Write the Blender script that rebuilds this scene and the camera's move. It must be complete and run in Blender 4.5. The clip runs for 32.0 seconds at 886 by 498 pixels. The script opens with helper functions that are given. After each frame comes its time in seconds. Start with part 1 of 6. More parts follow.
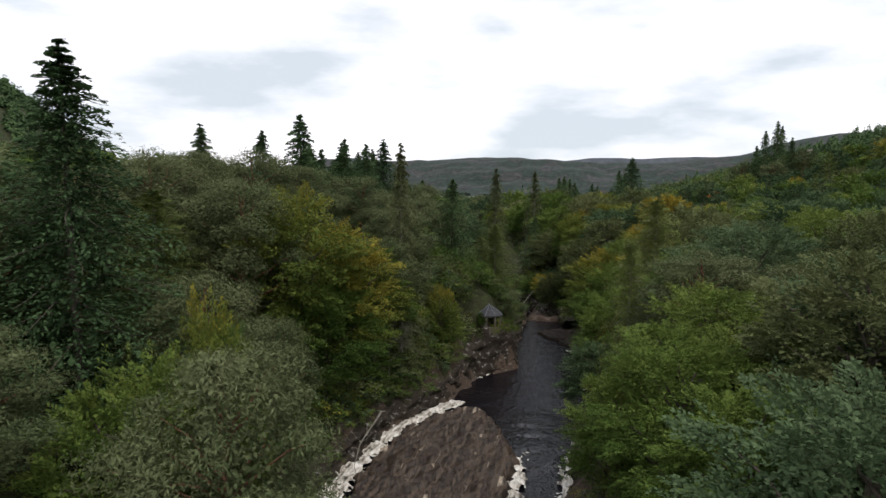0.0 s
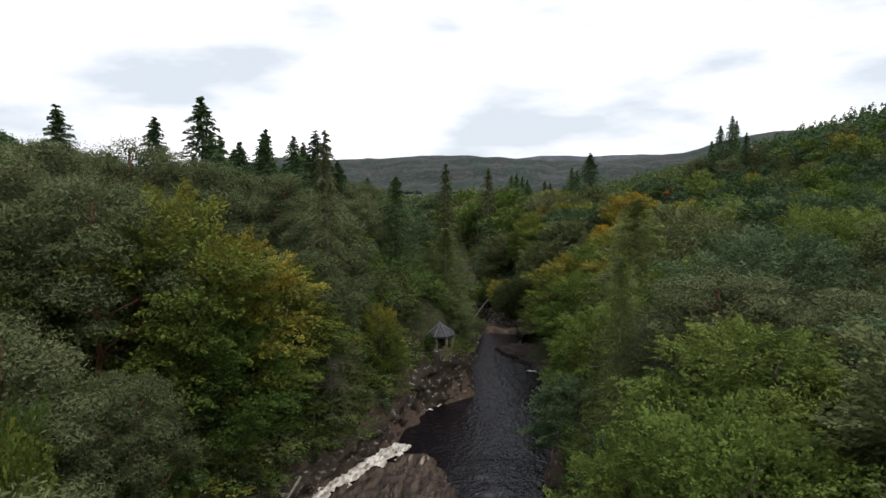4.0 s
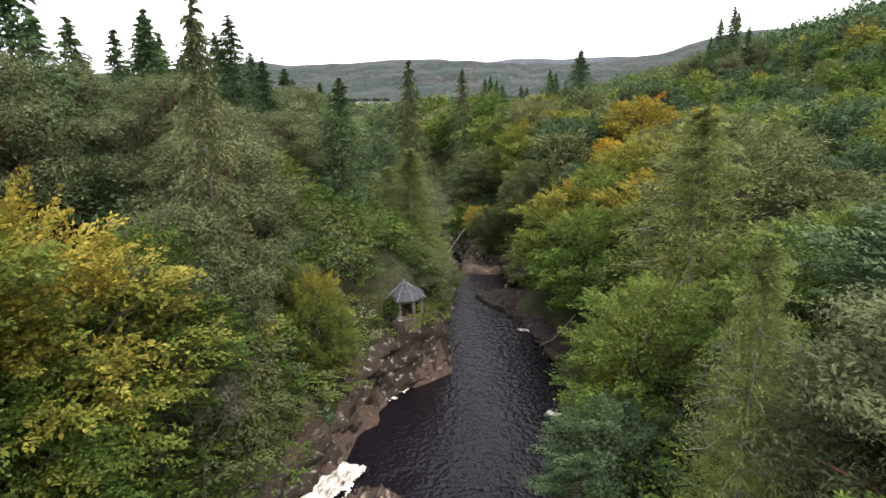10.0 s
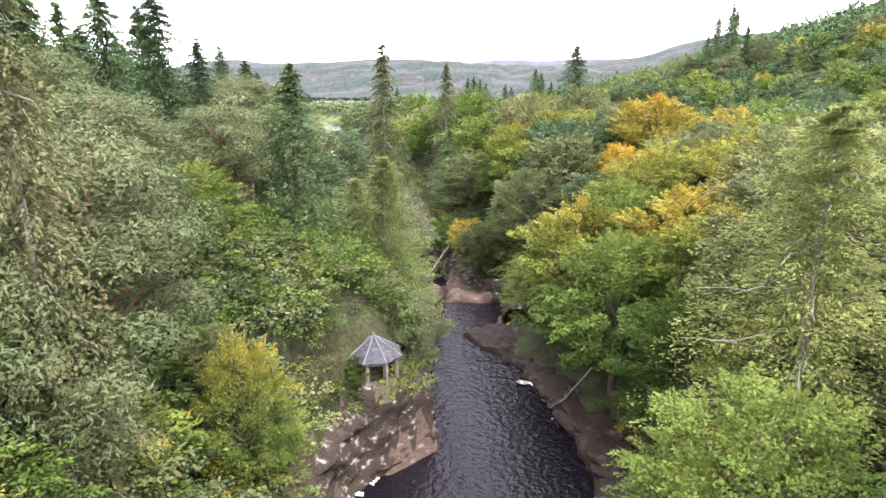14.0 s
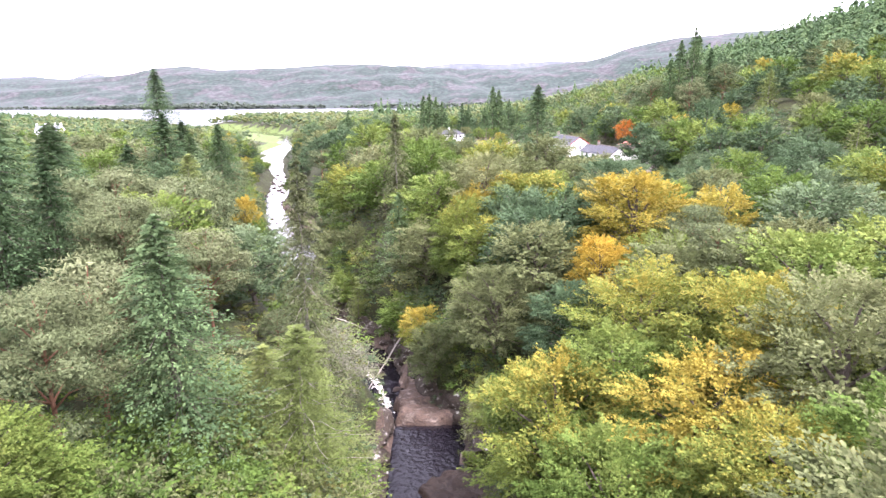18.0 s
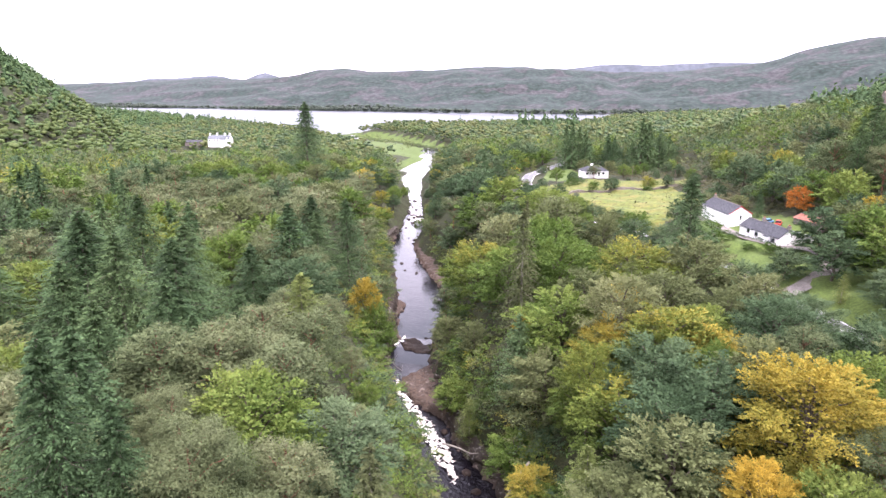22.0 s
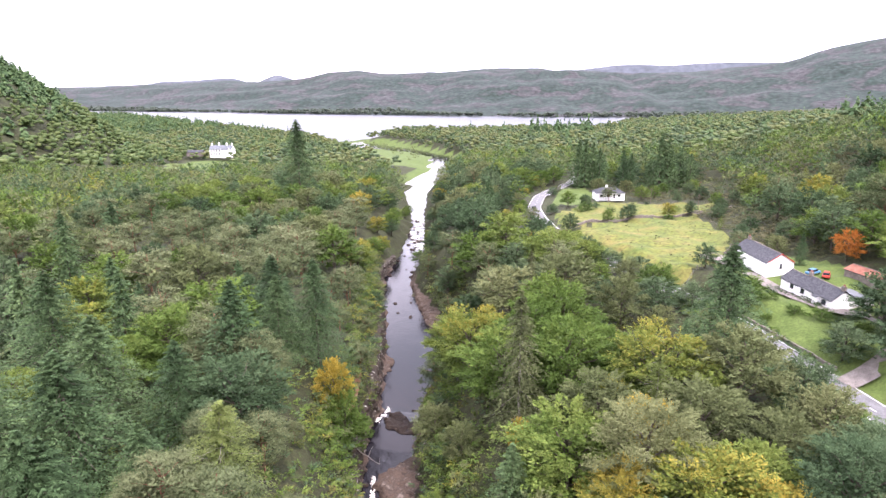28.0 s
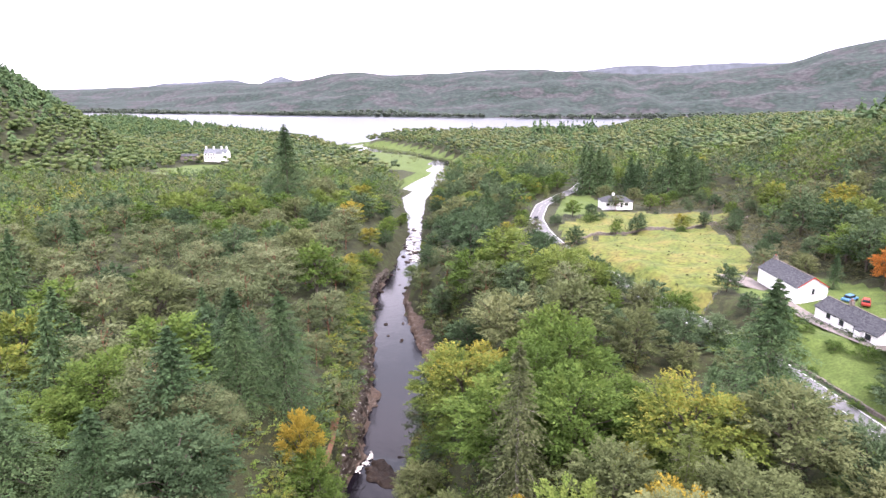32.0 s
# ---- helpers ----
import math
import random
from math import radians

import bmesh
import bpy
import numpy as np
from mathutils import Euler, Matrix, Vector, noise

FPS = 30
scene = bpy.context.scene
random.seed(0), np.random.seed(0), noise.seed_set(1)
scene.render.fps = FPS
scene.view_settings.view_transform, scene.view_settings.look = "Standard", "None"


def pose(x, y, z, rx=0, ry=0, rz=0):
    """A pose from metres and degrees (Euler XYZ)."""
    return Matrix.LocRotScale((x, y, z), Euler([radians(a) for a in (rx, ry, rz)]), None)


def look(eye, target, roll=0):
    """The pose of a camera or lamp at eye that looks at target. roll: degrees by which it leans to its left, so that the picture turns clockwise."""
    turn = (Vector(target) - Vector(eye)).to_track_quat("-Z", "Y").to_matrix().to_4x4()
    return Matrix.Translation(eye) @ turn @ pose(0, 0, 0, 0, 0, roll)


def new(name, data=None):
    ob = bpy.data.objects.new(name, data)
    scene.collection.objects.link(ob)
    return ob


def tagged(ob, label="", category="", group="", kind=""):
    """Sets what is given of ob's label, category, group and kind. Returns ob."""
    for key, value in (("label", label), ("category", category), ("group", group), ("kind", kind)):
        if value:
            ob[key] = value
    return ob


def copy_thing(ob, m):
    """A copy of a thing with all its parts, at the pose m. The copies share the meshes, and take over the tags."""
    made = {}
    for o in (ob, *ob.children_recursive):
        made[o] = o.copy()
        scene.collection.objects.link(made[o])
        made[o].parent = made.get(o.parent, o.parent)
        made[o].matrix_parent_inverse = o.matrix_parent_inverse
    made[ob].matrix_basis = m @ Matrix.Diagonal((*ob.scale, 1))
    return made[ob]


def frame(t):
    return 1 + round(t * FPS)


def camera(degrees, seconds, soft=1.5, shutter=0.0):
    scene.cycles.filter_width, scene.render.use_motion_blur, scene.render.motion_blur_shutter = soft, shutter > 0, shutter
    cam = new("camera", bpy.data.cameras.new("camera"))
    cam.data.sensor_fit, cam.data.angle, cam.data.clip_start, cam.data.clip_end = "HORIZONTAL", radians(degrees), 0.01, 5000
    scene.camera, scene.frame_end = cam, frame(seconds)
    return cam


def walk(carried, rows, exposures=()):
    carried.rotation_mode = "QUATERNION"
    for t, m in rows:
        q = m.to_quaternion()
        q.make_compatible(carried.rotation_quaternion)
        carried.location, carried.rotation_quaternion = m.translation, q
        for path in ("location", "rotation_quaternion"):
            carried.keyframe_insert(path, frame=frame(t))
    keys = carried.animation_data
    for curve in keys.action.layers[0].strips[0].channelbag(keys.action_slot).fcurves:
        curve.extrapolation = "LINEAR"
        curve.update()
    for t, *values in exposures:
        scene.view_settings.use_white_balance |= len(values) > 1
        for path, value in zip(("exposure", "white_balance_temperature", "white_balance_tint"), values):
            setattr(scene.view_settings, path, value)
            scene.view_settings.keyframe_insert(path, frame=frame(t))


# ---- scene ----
cam = camera(72.0, 32.0)
EXPOSURES = [(0, 0.25, 6550, 13), (6, 0.46, 6600, 15), (9, 1.22, 6650, 17), (11, 1.82, 6750, 19), (13, 2.4, 6600, 22), (16, 3.05, 6250, 33), (17, 3.0, 6200, 34), (19, 2.8, 6200, 35), (21, 2.4, 6250, 33), (23, 2.2, 6250, 33), (25, 2.2, 6250, 32), (32, 2.15, 6300, 32)]
PATH = [
    (0, (4.514, -2.651, 34.206), (4.067, -0.714, 33.982), 0.3),
    (1, (3.926, 1.629, 34.103), (3.432, 3.555, 33.883), 0.4),
    (2, (3.322, 5.679, 34.12), (2.817, 7.602, 33.898), 0.2),
    (2.5, (3.317, 7.547, 33.897), (2.971, 9.504, 33.678), 0.0),
    (3, (3.217, 9.514, 33.912), (2.905, 11.477, 33.693), -0.0),
    (3.5, (2.906, 11.511, 34.006), (2.603, 13.476, 33.788), -0.0),
    (5.5, (1.696, 20.481, 34.042), (1.413, 22.423, 33.653), -0.4),
    (6, (1.95, 22.423, 33.674), (1.66, 24.346, 33.207), -0.5),
    (6.5, (1.702, 24.686, 33.848), (1.411, 26.599, 33.343), -0.4),
    (7, (1.337, 26.893, 33.827), (1.047, 28.803, 33.31), -0.5),
    (8, (0.844, 31.071, 33.745), (0.579, 32.983, 33.222), -0.6),
    (9, (0.214, 35.187, 33.721), (0.006, 37.106, 33.196), -0.8),
    (10, (-0.405, 39.581, 33.506), (-0.603, 41.502, 32.984), -0.7),
    (11, (-0.823, 43.963, 33.421), (-1.021, 45.884, 32.9), -0.7),
    (12, (-1.219, 48.512, 33.096), (-1.419, 50.433, 32.578), -0.9),
    (13, (-1.605, 52.784, 32.907), (-1.805, 54.705, 32.388), -0.8),
    (15.5, (-3.514, 64.275, 31.993), (-3.513, 66.207, 31.475), 1.0),
    (16, (-3.62, 67.006, 33.368), (-3.611, 68.94, 32.861), 0.8),
    (17, (-3.155, 71.727, 37.815), (-3.141, 73.659, 37.301), 0.4),
    (18, (-1.566, 75.864, 42.367), (-1.575, 77.797, 41.852), -0.7),
    (18.5, (-1.077, 77.792, 44.668), (-1.188, 79.721, 44.154), -0.8),
    (19, (-0.56, 80.09, 46.937), (-0.854, 82.001, 46.423), -0.3),
    (20, (-0.344, 84.089, 51.55), (-0.676, 85.992, 51.032), -0.4),
    (21, (-0.397, 87.798, 55.939), (-0.813, 89.685, 55.422), -0.2),
    (22, (-0.387, 91.636, 60.22), (-0.837, 93.515, 59.704), -0.2),
    (23, (-0.08, 95.523, 64.602), (-0.546, 97.398, 64.085), -0.5),
    (24, (-0.042, 100.126, 67.557), (-0.514, 101.999, 67.038), -0.5),
    (25, (0.062, 104.211, 68.37), (-0.417, 106.083, 67.851), -0.7),
    (25.5, (0.245, 107.195, 68.015), (-0.239, 109.066, 67.498), -0.7),
    (27.5, (-0.412, 117.165, 66.953), (-0.909, 119.033, 66.442), -0.8),
    (28, (-1.083, 118.837, 67.557), (-1.576, 120.706, 67.042), -0.5),
    (29, (-1.594, 123.759, 67.736), (-2.089, 125.627, 67.222), -0.6),
    (30, (-1.679, 127.857, 68.118), (-2.178, 129.724, 67.603), -0.7),
    (31, (-2.496, 132.116, 68.31), (-2.996, 133.984, 67.796), -0.7),
    (32, (-2.864, 136.698, 68.091), (-3.366, 138.565, 67.58), -0.6),
]
walk(cam, [(t, look(eye, target, roll)) for t, eye, target, roll in PATH], EXPOSURES)

# == world ==
# overcast daylight: a veil of bright cloud over a blue sky, a soft high sun behind it
world = bpy.data.worlds.new("overcast_sky")
scene.world = world
world.use_nodes = True
wn, wl = world.node_tree.nodes, world.node_tree.links
wn.clear()
w_out = wn.new("ShaderNodeOutputWorld")
w_bg = wn.new("ShaderNodeBackground")
w_sky = wn.new("ShaderNodeTexSky")
w_sky.sky_type, w_sky.sun_disc = "NISHITA", False
w_sky.sun_elevation, w_sky.sun_rotation = radians(58), radians(230)
w_co = wn.new("ShaderNodeTexCoord")
w_map = wn.new("ShaderNodeMapping")
w_map.inputs["Scale"].default_value = (1.0, 1.0, 3.2)
w_noise = wn.new("ShaderNodeTexNoise")
w_noise.inputs["Scale"].default_value, w_noise.inputs["Detail"].default_value = 2.6, 6
w_ramp = wn.new("ShaderNodeValToRGB")
w_ramp.color_ramp.elements[0].position, w_ramp.color_ramp.elements[0].color = 0.40, (0.62, 0.70, 0.76, 1)
w_ramp.color_ramp.elements[1].position, w_ramp.color_ramp.elements[1].color = 0.58, (1.15, 1.15, 1.2, 1)
w_scale = wn.new("ShaderNodeVectorMath")
w_scale.operation = "SCALE"
w_scale.inputs["Scale"].default_value = 0.08
w_mix = wn.new("ShaderNodeMix")
w_mix.data_type = "RGBA"
w_mix.inputs["Factor"].default_value = 0.92
wl.new(w_co.outputs["Generated"], w_map.inputs["Vector"])
wl.new(w_map.outputs["Vector"], w_noise.inputs["Vector"])
wl.new(w_noise.outputs["Fac"], w_ramp.inputs["Fac"])
wl.new(w_sky.outputs["Color"], w_scale.inputs[0])
wl.new(w_scale.outputs["Vector"], w_mix.inputs[6])
wl.new(w_ramp.outputs["Color"], w_mix.inputs[7])
wl.new(w_mix.outputs[2], w_bg.inputs["Color"])
wl.new(w_bg.outputs["Background"], w_out.inputs["Surface"])
sun = new("sun", bpy.data.lights.new("sun", "SUN"))
sun.data.energy, sun.data.angle, sun.data.color = 1.5, radians(12), (1.0, 0.96, 0.9)
sun.matrix_world = look((0, 0, 0), (-0.38, 0.33, -0.86))

# == mat ==
def material(name, colors, scale=1.0, rough=0.85, bump=0.3, bump_scale=None, spec=0.3, by="noise", translucent=0.0, grain=0.28, stretch=(1, 1, 1), turn=0.0):
    """A procedural surface: colours blended by noise (or by island and object), fine grain and bump."""
    m = bpy.data.materials.new(name)
    m.use_nodes = True
    n, l = m.node_tree.nodes, m.node_tree.links
    n.clear()
    out = n.new("ShaderNodeOutputMaterial")
    bs = n.new("ShaderNodeBsdfPrincipled")
    bs.inputs["Roughness"].default_value = rough
    bs.inputs["Specular IOR Level"].default_value = spec
    co = n.new("ShaderNodeNewGeometry")
    mp = n.new("ShaderNodeMapping")
    mp.inputs["Scale"].default_value = stretch
    l.new(co.outputs["Position"], mp.inputs["Vector"])
    nz = n.new("ShaderNodeTexNoise")
    nz.inputs["Scale"].default_value, nz.inputs["Detail"].default_value = scale, 5
    l.new(mp.outputs["Vector"], nz.inputs["Vector"])
    ramp = n.new("ShaderNodeValToRGB")
    cr = ramp.color_ramp
    lo, hi = (0.3, 0.7) if by == "noise" else (0.0, 1.0)
    while len(cr.elements) < len(colors):
        cr.elements.new(0.5)
    for i, c in enumerate(colors):
        cr.elements[i].position = lo + (hi - lo) * i / max(1, len(colors) - 1)
        cr.elements[i].color = (*c, 1)
    if by == "noise":
        l.new(nz.outputs["Fac"], ramp.inputs["Fac"])
    else:
        # each leaf, each tree (or each crown of a joined wood) and each bough has its own tone
        a = n.new("ShaderNodeMath")
        a.operation = "MULTIPLY_ADD"
        a.inputs[1].default_value = 0.30
        l.new(co.outputs["Random Per Island"], a.inputs[0])
        b = n.new("ShaderNodeMath")
        b.operation = "MULTIPLY_ADD"
        b.inputs[1].default_value = 0.45
        if by == "wood":
            cell = n.new("ShaderNodeTexVoronoi")
            cell.inputs["Scale"].default_value = 0.125
            sep = n.new("ShaderNodeSeparateColor")
            l.new(mp.outputs["Vector"], cell.inputs["Vector"])
            l.new(cell.outputs["Color"], sep.inputs["Color"])
            l.new(sep.outputs["Red"], b.inputs[0])
        else:
            ob = n.new("ShaderNodeObjectInfo")
            l.new(ob.outputs["Random"], b.inputs[0])
        patch = n.new("ShaderNodeMapRange")
        patch.inputs["From Min"].default_value, patch.inputs["From Max"].default_value = 0.32, 0.68
        patch.inputs["To Min"].default_value, patch.inputs["To Max"].default_value = 0.0, 0.27
        l.new(nz.outputs["Fac"], patch.inputs["Value"])
        l.new(patch.outputs["Result"], b.inputs[2])
        l.new(b.outputs[0], a.inputs[2])
        fac = a.outputs[0]
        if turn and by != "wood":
            # upper boughs take later ramp colours: yellower on turning trees, paler on green ones
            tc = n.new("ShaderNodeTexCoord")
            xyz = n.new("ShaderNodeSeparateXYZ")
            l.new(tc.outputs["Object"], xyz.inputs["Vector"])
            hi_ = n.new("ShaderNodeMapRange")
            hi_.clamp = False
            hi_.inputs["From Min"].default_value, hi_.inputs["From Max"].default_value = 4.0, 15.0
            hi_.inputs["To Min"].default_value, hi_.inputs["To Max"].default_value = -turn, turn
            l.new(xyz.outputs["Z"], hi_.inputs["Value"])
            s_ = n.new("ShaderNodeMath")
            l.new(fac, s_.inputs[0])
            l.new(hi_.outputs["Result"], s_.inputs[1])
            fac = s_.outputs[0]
        l.new(fac, ramp.inputs["Fac"])
    col = ramp.outputs["Color"]
    hsv = n.new("ShaderNodeHueSaturation")
    fine = n.new("ShaderNodeTexNoise")
    fine.inputs["Scale"].default_value, fine.inputs["Detail"].default_value = scale * 7, 4
    l.new(mp.outputs["Vector"], fine.inputs["Vector"])
    mr = n.new("ShaderNodeMapRange")
    mr.inputs["From Min"].default_value, mr.inputs["From Max"].default_value = 0.3, 0.7
    mr.inputs["To Min"].default_value, mr.inputs["To Max"].default_value = 1 - grain, 1 + grain
    l.new(fine.outputs["Fac"], mr.inputs["Value"])
    l.new(mr.outputs["Result"], hsv.inputs["Value"])
    l.new(col, hsv.inputs["Color"])
    l.new(hsv.outputs["Color"], bs.inputs["Base Color"])
    if bump:
        bp = n.new("ShaderNodeBump")
        bp.inputs["Strength"].default_value = bump
        bp.inputs["Distance"].default_value = 0.1
        bn = n.new("ShaderNodeTexNoise")
        bn.inputs["Scale"].default_value, bn.inputs["Detail"].default_value = bump_scale or scale * 4, 6
        l.new(mp.outputs["Vector"], bn.inputs["Vector"])
        l.new(bn.outputs["Fac"], bp.inputs["Height"])
        l.new(bp.outputs["Normal"], bs.inputs["Normal"])
    if translucent:
        tr = n.new("ShaderNodeBsdfTranslucent")
        l.new(hsv.outputs["Color"], tr.inputs["Color"])
        mx = n.new("ShaderNodeMixShader")
        mx.inputs["Fac"].default_value = translucent
        l.new(bs.outputs["BSDF"], mx.inputs[1])
        l.new(tr.outputs["BSDF"], mx.inputs[2])
        l.new(mx.outputs["Shader"], out.inputs["Surface"])
    else:
        l.new(bs.outputs["BSDF"], out.inputs["Surface"])
    return m


WOODS = {}


def leaf(name, *colors, turn=0.0):
    """Foliage of single trees, and the same foliage for woods joined into one growth."""
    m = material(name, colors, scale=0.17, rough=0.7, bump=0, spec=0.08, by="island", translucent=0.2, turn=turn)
    WOODS[name] = material(name + "_wood", colors, scale=0.17, rough=0.7, bump=0, spec=0.08, by="wood", translucent=0.2)
    return m


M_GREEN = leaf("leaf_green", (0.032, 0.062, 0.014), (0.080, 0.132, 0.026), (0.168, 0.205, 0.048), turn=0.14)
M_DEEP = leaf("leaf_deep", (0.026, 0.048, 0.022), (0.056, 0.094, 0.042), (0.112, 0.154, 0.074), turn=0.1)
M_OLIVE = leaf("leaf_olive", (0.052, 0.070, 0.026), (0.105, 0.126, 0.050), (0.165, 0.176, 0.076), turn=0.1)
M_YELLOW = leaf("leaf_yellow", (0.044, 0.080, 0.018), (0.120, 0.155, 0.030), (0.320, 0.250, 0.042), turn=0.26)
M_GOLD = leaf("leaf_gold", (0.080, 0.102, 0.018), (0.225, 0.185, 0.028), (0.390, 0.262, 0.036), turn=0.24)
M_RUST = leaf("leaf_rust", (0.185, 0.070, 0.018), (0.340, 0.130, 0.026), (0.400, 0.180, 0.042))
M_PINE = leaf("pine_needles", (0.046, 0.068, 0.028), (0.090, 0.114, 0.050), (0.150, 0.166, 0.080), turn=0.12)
M_SPRUCE = leaf("spruce_needles", (0.026, 0.050, 0.022), (0.062, 0.108, 0.044), (0.125, 0.182, 0.072))
M_LARCH = leaf("larch_needles", (0.068, 0.096, 0.026), (0.132, 0.168, 0.048), (0.212, 0.234, 0.074))
M_OLDSPRUCE = leaf("old_spruce_twigs", (0.046, 0.060, 0.024), (0.092, 0.108, 0.045), (0.150, 0.156, 0.070))
M_GREY = leaf("lichen_twigs", (0.066, 0.070, 0.044), (0.112, 0.116, 0.076), (0.165, 0.162, 0.112))
M_BARK = material("bark", ((0.05, 0.04, 0.03), (0.12, 0.10, 0.08)), 2.0, 0.9, 0.6, stretch=(1, 1, 0.25))
M_PINEBARK = material("pine_bark", ((0.11, 0.05, 0.03), (0.22, 0.11, 0.065)), 2.0, 0.9, 0.6, stretch=(1, 1, 0.25))
M_PALE = material("pale_bark", ((0.14, 0.13, 0.11), (0.26, 0.24, 0.20)), 2.0, 0.9, 0.6, stretch=(1, 1, 0.25))
M_ROCK = material("gorge_rock", ((0.026, 0.018, 0.012), (0.085, 0.060, 0.043), (0.055, 0.040, 0.030), (0.17, 0.14, 0.11)), 0.7, 0.75, 1.0, 5.0, spec=0.2, grain=0.4, stretch=(1, 1, 2.6))
M_SLAB = material("bedded_river_rock", ((0.012, 0.008, 0.006), (0.050, 0.034, 0.024), (0.016, 0.011, 0.008), (0.085, 0.062, 0.044), (0.022, 0.015, 0.011), (0.34, 0.28, 0.21)), 0.55, 0.6, 1.0, 3.0, spec=0.3, grain=0.25, stretch=(1.9, 0.3, 0.6))
M_CLIFF = material("lichened_cliff", ((0.018, 0.013, 0.010), (0.045, 0.034, 0.024), (0.030, 0.024, 0.018), (0.060, 0.050, 0.038), (0.30, 0.285, 0.26)), 1.2, 0.8, 1.0, 5.0, spec=0.2, grain=0.45, stretch=(1, 1, 1.6))
M_WETROCK = material("wet_rock", ((0.010, 0.007, 0.005), (0.030, 0.020, 0.013), (0.018, 0.012, 0.008), (0.065, 0.050, 0.038)), 0.8, 0.6, 1.0, 4.5, spec=0.18, grain=0.45, stretch=(1, 1, 2.6))
M_GROUND = material("forest_floor", ((0.014, 0.020, 0.007), (0.030, 0.032, 0.012), (0.036, 0.052, 0.014)), 0.5, 0.95, 1.0, 5, grain=0.5)
M_MOOR = material("moor_hillside", ((0.008, 0.019, 0.013), (0.022, 0.033, 0.027), (0.011, 0.023, 0.016), (0.040, 0.037, 0.038), (0.018, 0.028, 0.022)), 0.011, 0.95, 0.5, 0.08, grain=0.6)
# blue-grey base colour stands in for haze over the farthest hills
M_HAZEHILL = material("hazed_distant_moor", ((0.060, 0.070, 0.080), (0.072, 0.080, 0.092)), 0.004, 0.95, 0.3, 0.03)
M_FIELD = material("rough_pasture", ((0.060, 0.085, 0.014), (0.095, 0.108, 0.020), (0.130, 0.112, 0.030)), 0.12, 0.95, 0.5, 3, grain=0.4)
M_LAWN = material("lawn", ((0.050, 0.080, 0.015), (0.078, 0.112, 0.024)), 0.3, 0.95, 0.4, 6)
M_FOAM = material("white_water", ((0.03, 0.025, 0.02), (0.36, 0.33, 0.27), (0.66, 0.63, 0.57), (0.80, 0.78, 0.73)), 1.5, 0.5, 0.5, 6, grain=0.35, stretch=(1.6, 0.5, 1.0))


def water_material(name, color, ripple, strength, rough):
    m = bpy.data.materials.new(name)
    m.use_nodes = True
    n, l = m.node_tree.nodes, m.node_tree.links
    bs = n["Principled BSDF"]
    bs.inputs["Base Color"].default_value = (*color, 1)
    bs.inputs["Roughness"].default_value = rough
    bs.inputs["IOR"].default_value = 1.333
    bs.inputs["Specular IOR Level"].default_value = 0.33
    co = n.new("ShaderNodeNewGeometry")
    prev = None
    for sc, st in ((ripple, strength), (ripple * 0.22, strength * 0.9)):
        nz = n.new("ShaderNodeTexNoise")
        nz.inputs["Scale"].default_value, nz.inputs["Detail"].default_value = sc, 3
        l.new(co.outputs["Position"], nz.inputs["Vector"])
        bp = n.new("ShaderNodeBump")
        bp.inputs["Strength"].default_value, bp.inputs["Distance"].default_value = st, 0.25
        l.new(nz.outputs["Fac"], bp.inputs["Height"])
        if prev:
            l.new(prev.outputs["Normal"], bp.inputs["Normal"])
        prev = bp
    l.new(prev.outputs["Normal"], bs.inputs["Normal"])
    return m


M_RIVER = water_material("peaty_river_water", (0.006, 0.005, 0.007), 1.7, 0.85, 0.04)
M_LOCH = water_material("loch_water", (0.03, 0.035, 0.04), 0.6, 0.8, 0.32)

M_WALL = material("white_render", ((0.72, 0.71, 0.68), (0.80, 0.79, 0.77)), 0.8, 0.85, 0.25, 9)
M_SLATE = material("slate_roof", ((0.030, 0.032, 0.037), (0.055, 0.057, 0.062), (0.085, 0.085, 0.086)), 1.6, 0.7, 0.5, 6, spec=0.08, stretch=(1, 1, 3))
M_METALROOF = material("grey_sheet_roof", ((0.09, 0.10, 0.11), (0.15, 0.16, 0.17)), 0.7, 0.55, 0.2, 8, spec=0.15)
M_RUST_ROOF = material("rusty_sheet_roof", ((0.16, 0.06, 0.035), (0.27, 0.11, 0.07)), 0.9, 0.75, 0.4, 6)
M_STONE = material("weathered_stone", ((0.10, 0.085, 0.07), (0.20, 0.175, 0.15)), 1.5, 0.9, 0.7, 5)
M_DARKTRIM = material("dark_paint", ((0.012, 0.012, 0.014), (0.03, 0.03, 0.032)), 3, 0.5, 0.1)
M_REDTRIM = material("red_paint", ((0.32, 0.03, 0.02), (0.38, 0.05, 0.03)), 3, 0.45, 0.1)
M_BLUEPAINT = material("blue_paint", ((0.05, 0.16, 0.28), (0.08, 0.2, 0.33)), 3, 0.35, 0.0)
M_WOOD = material("weathered_wood", ((0.10, 0.08, 0.06), (0.19, 0.16, 0.13)), 4, 0.9, 0.4, stretch=(1, 1, 0.3))
M_ASPHALT = material("road_asphalt", ((0.10, 0.10, 0.10), (0.15, 0.15, 0.15)), 0.5, 0.9, 0.3, 12)
M_LINE = material("white_line_paint", ((0.55, 0.55, 0.53), (0.68, 0.68, 0.66)), 2, 0.7, 0.1)
M_GRAVEL = material("gravel_drive", ((0.13, 0.115, 0.10), (0.20, 0.18, 0.16)), 0.9, 0.95, 0.6, 12)
M_PATH = material("trodden_path", ((0.11, 0.055, 0.03), (0.18, 0.10, 0.06)), 0.6, 0.95, 0.6, 6)
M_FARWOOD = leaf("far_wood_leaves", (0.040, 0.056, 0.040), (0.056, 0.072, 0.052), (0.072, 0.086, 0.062))
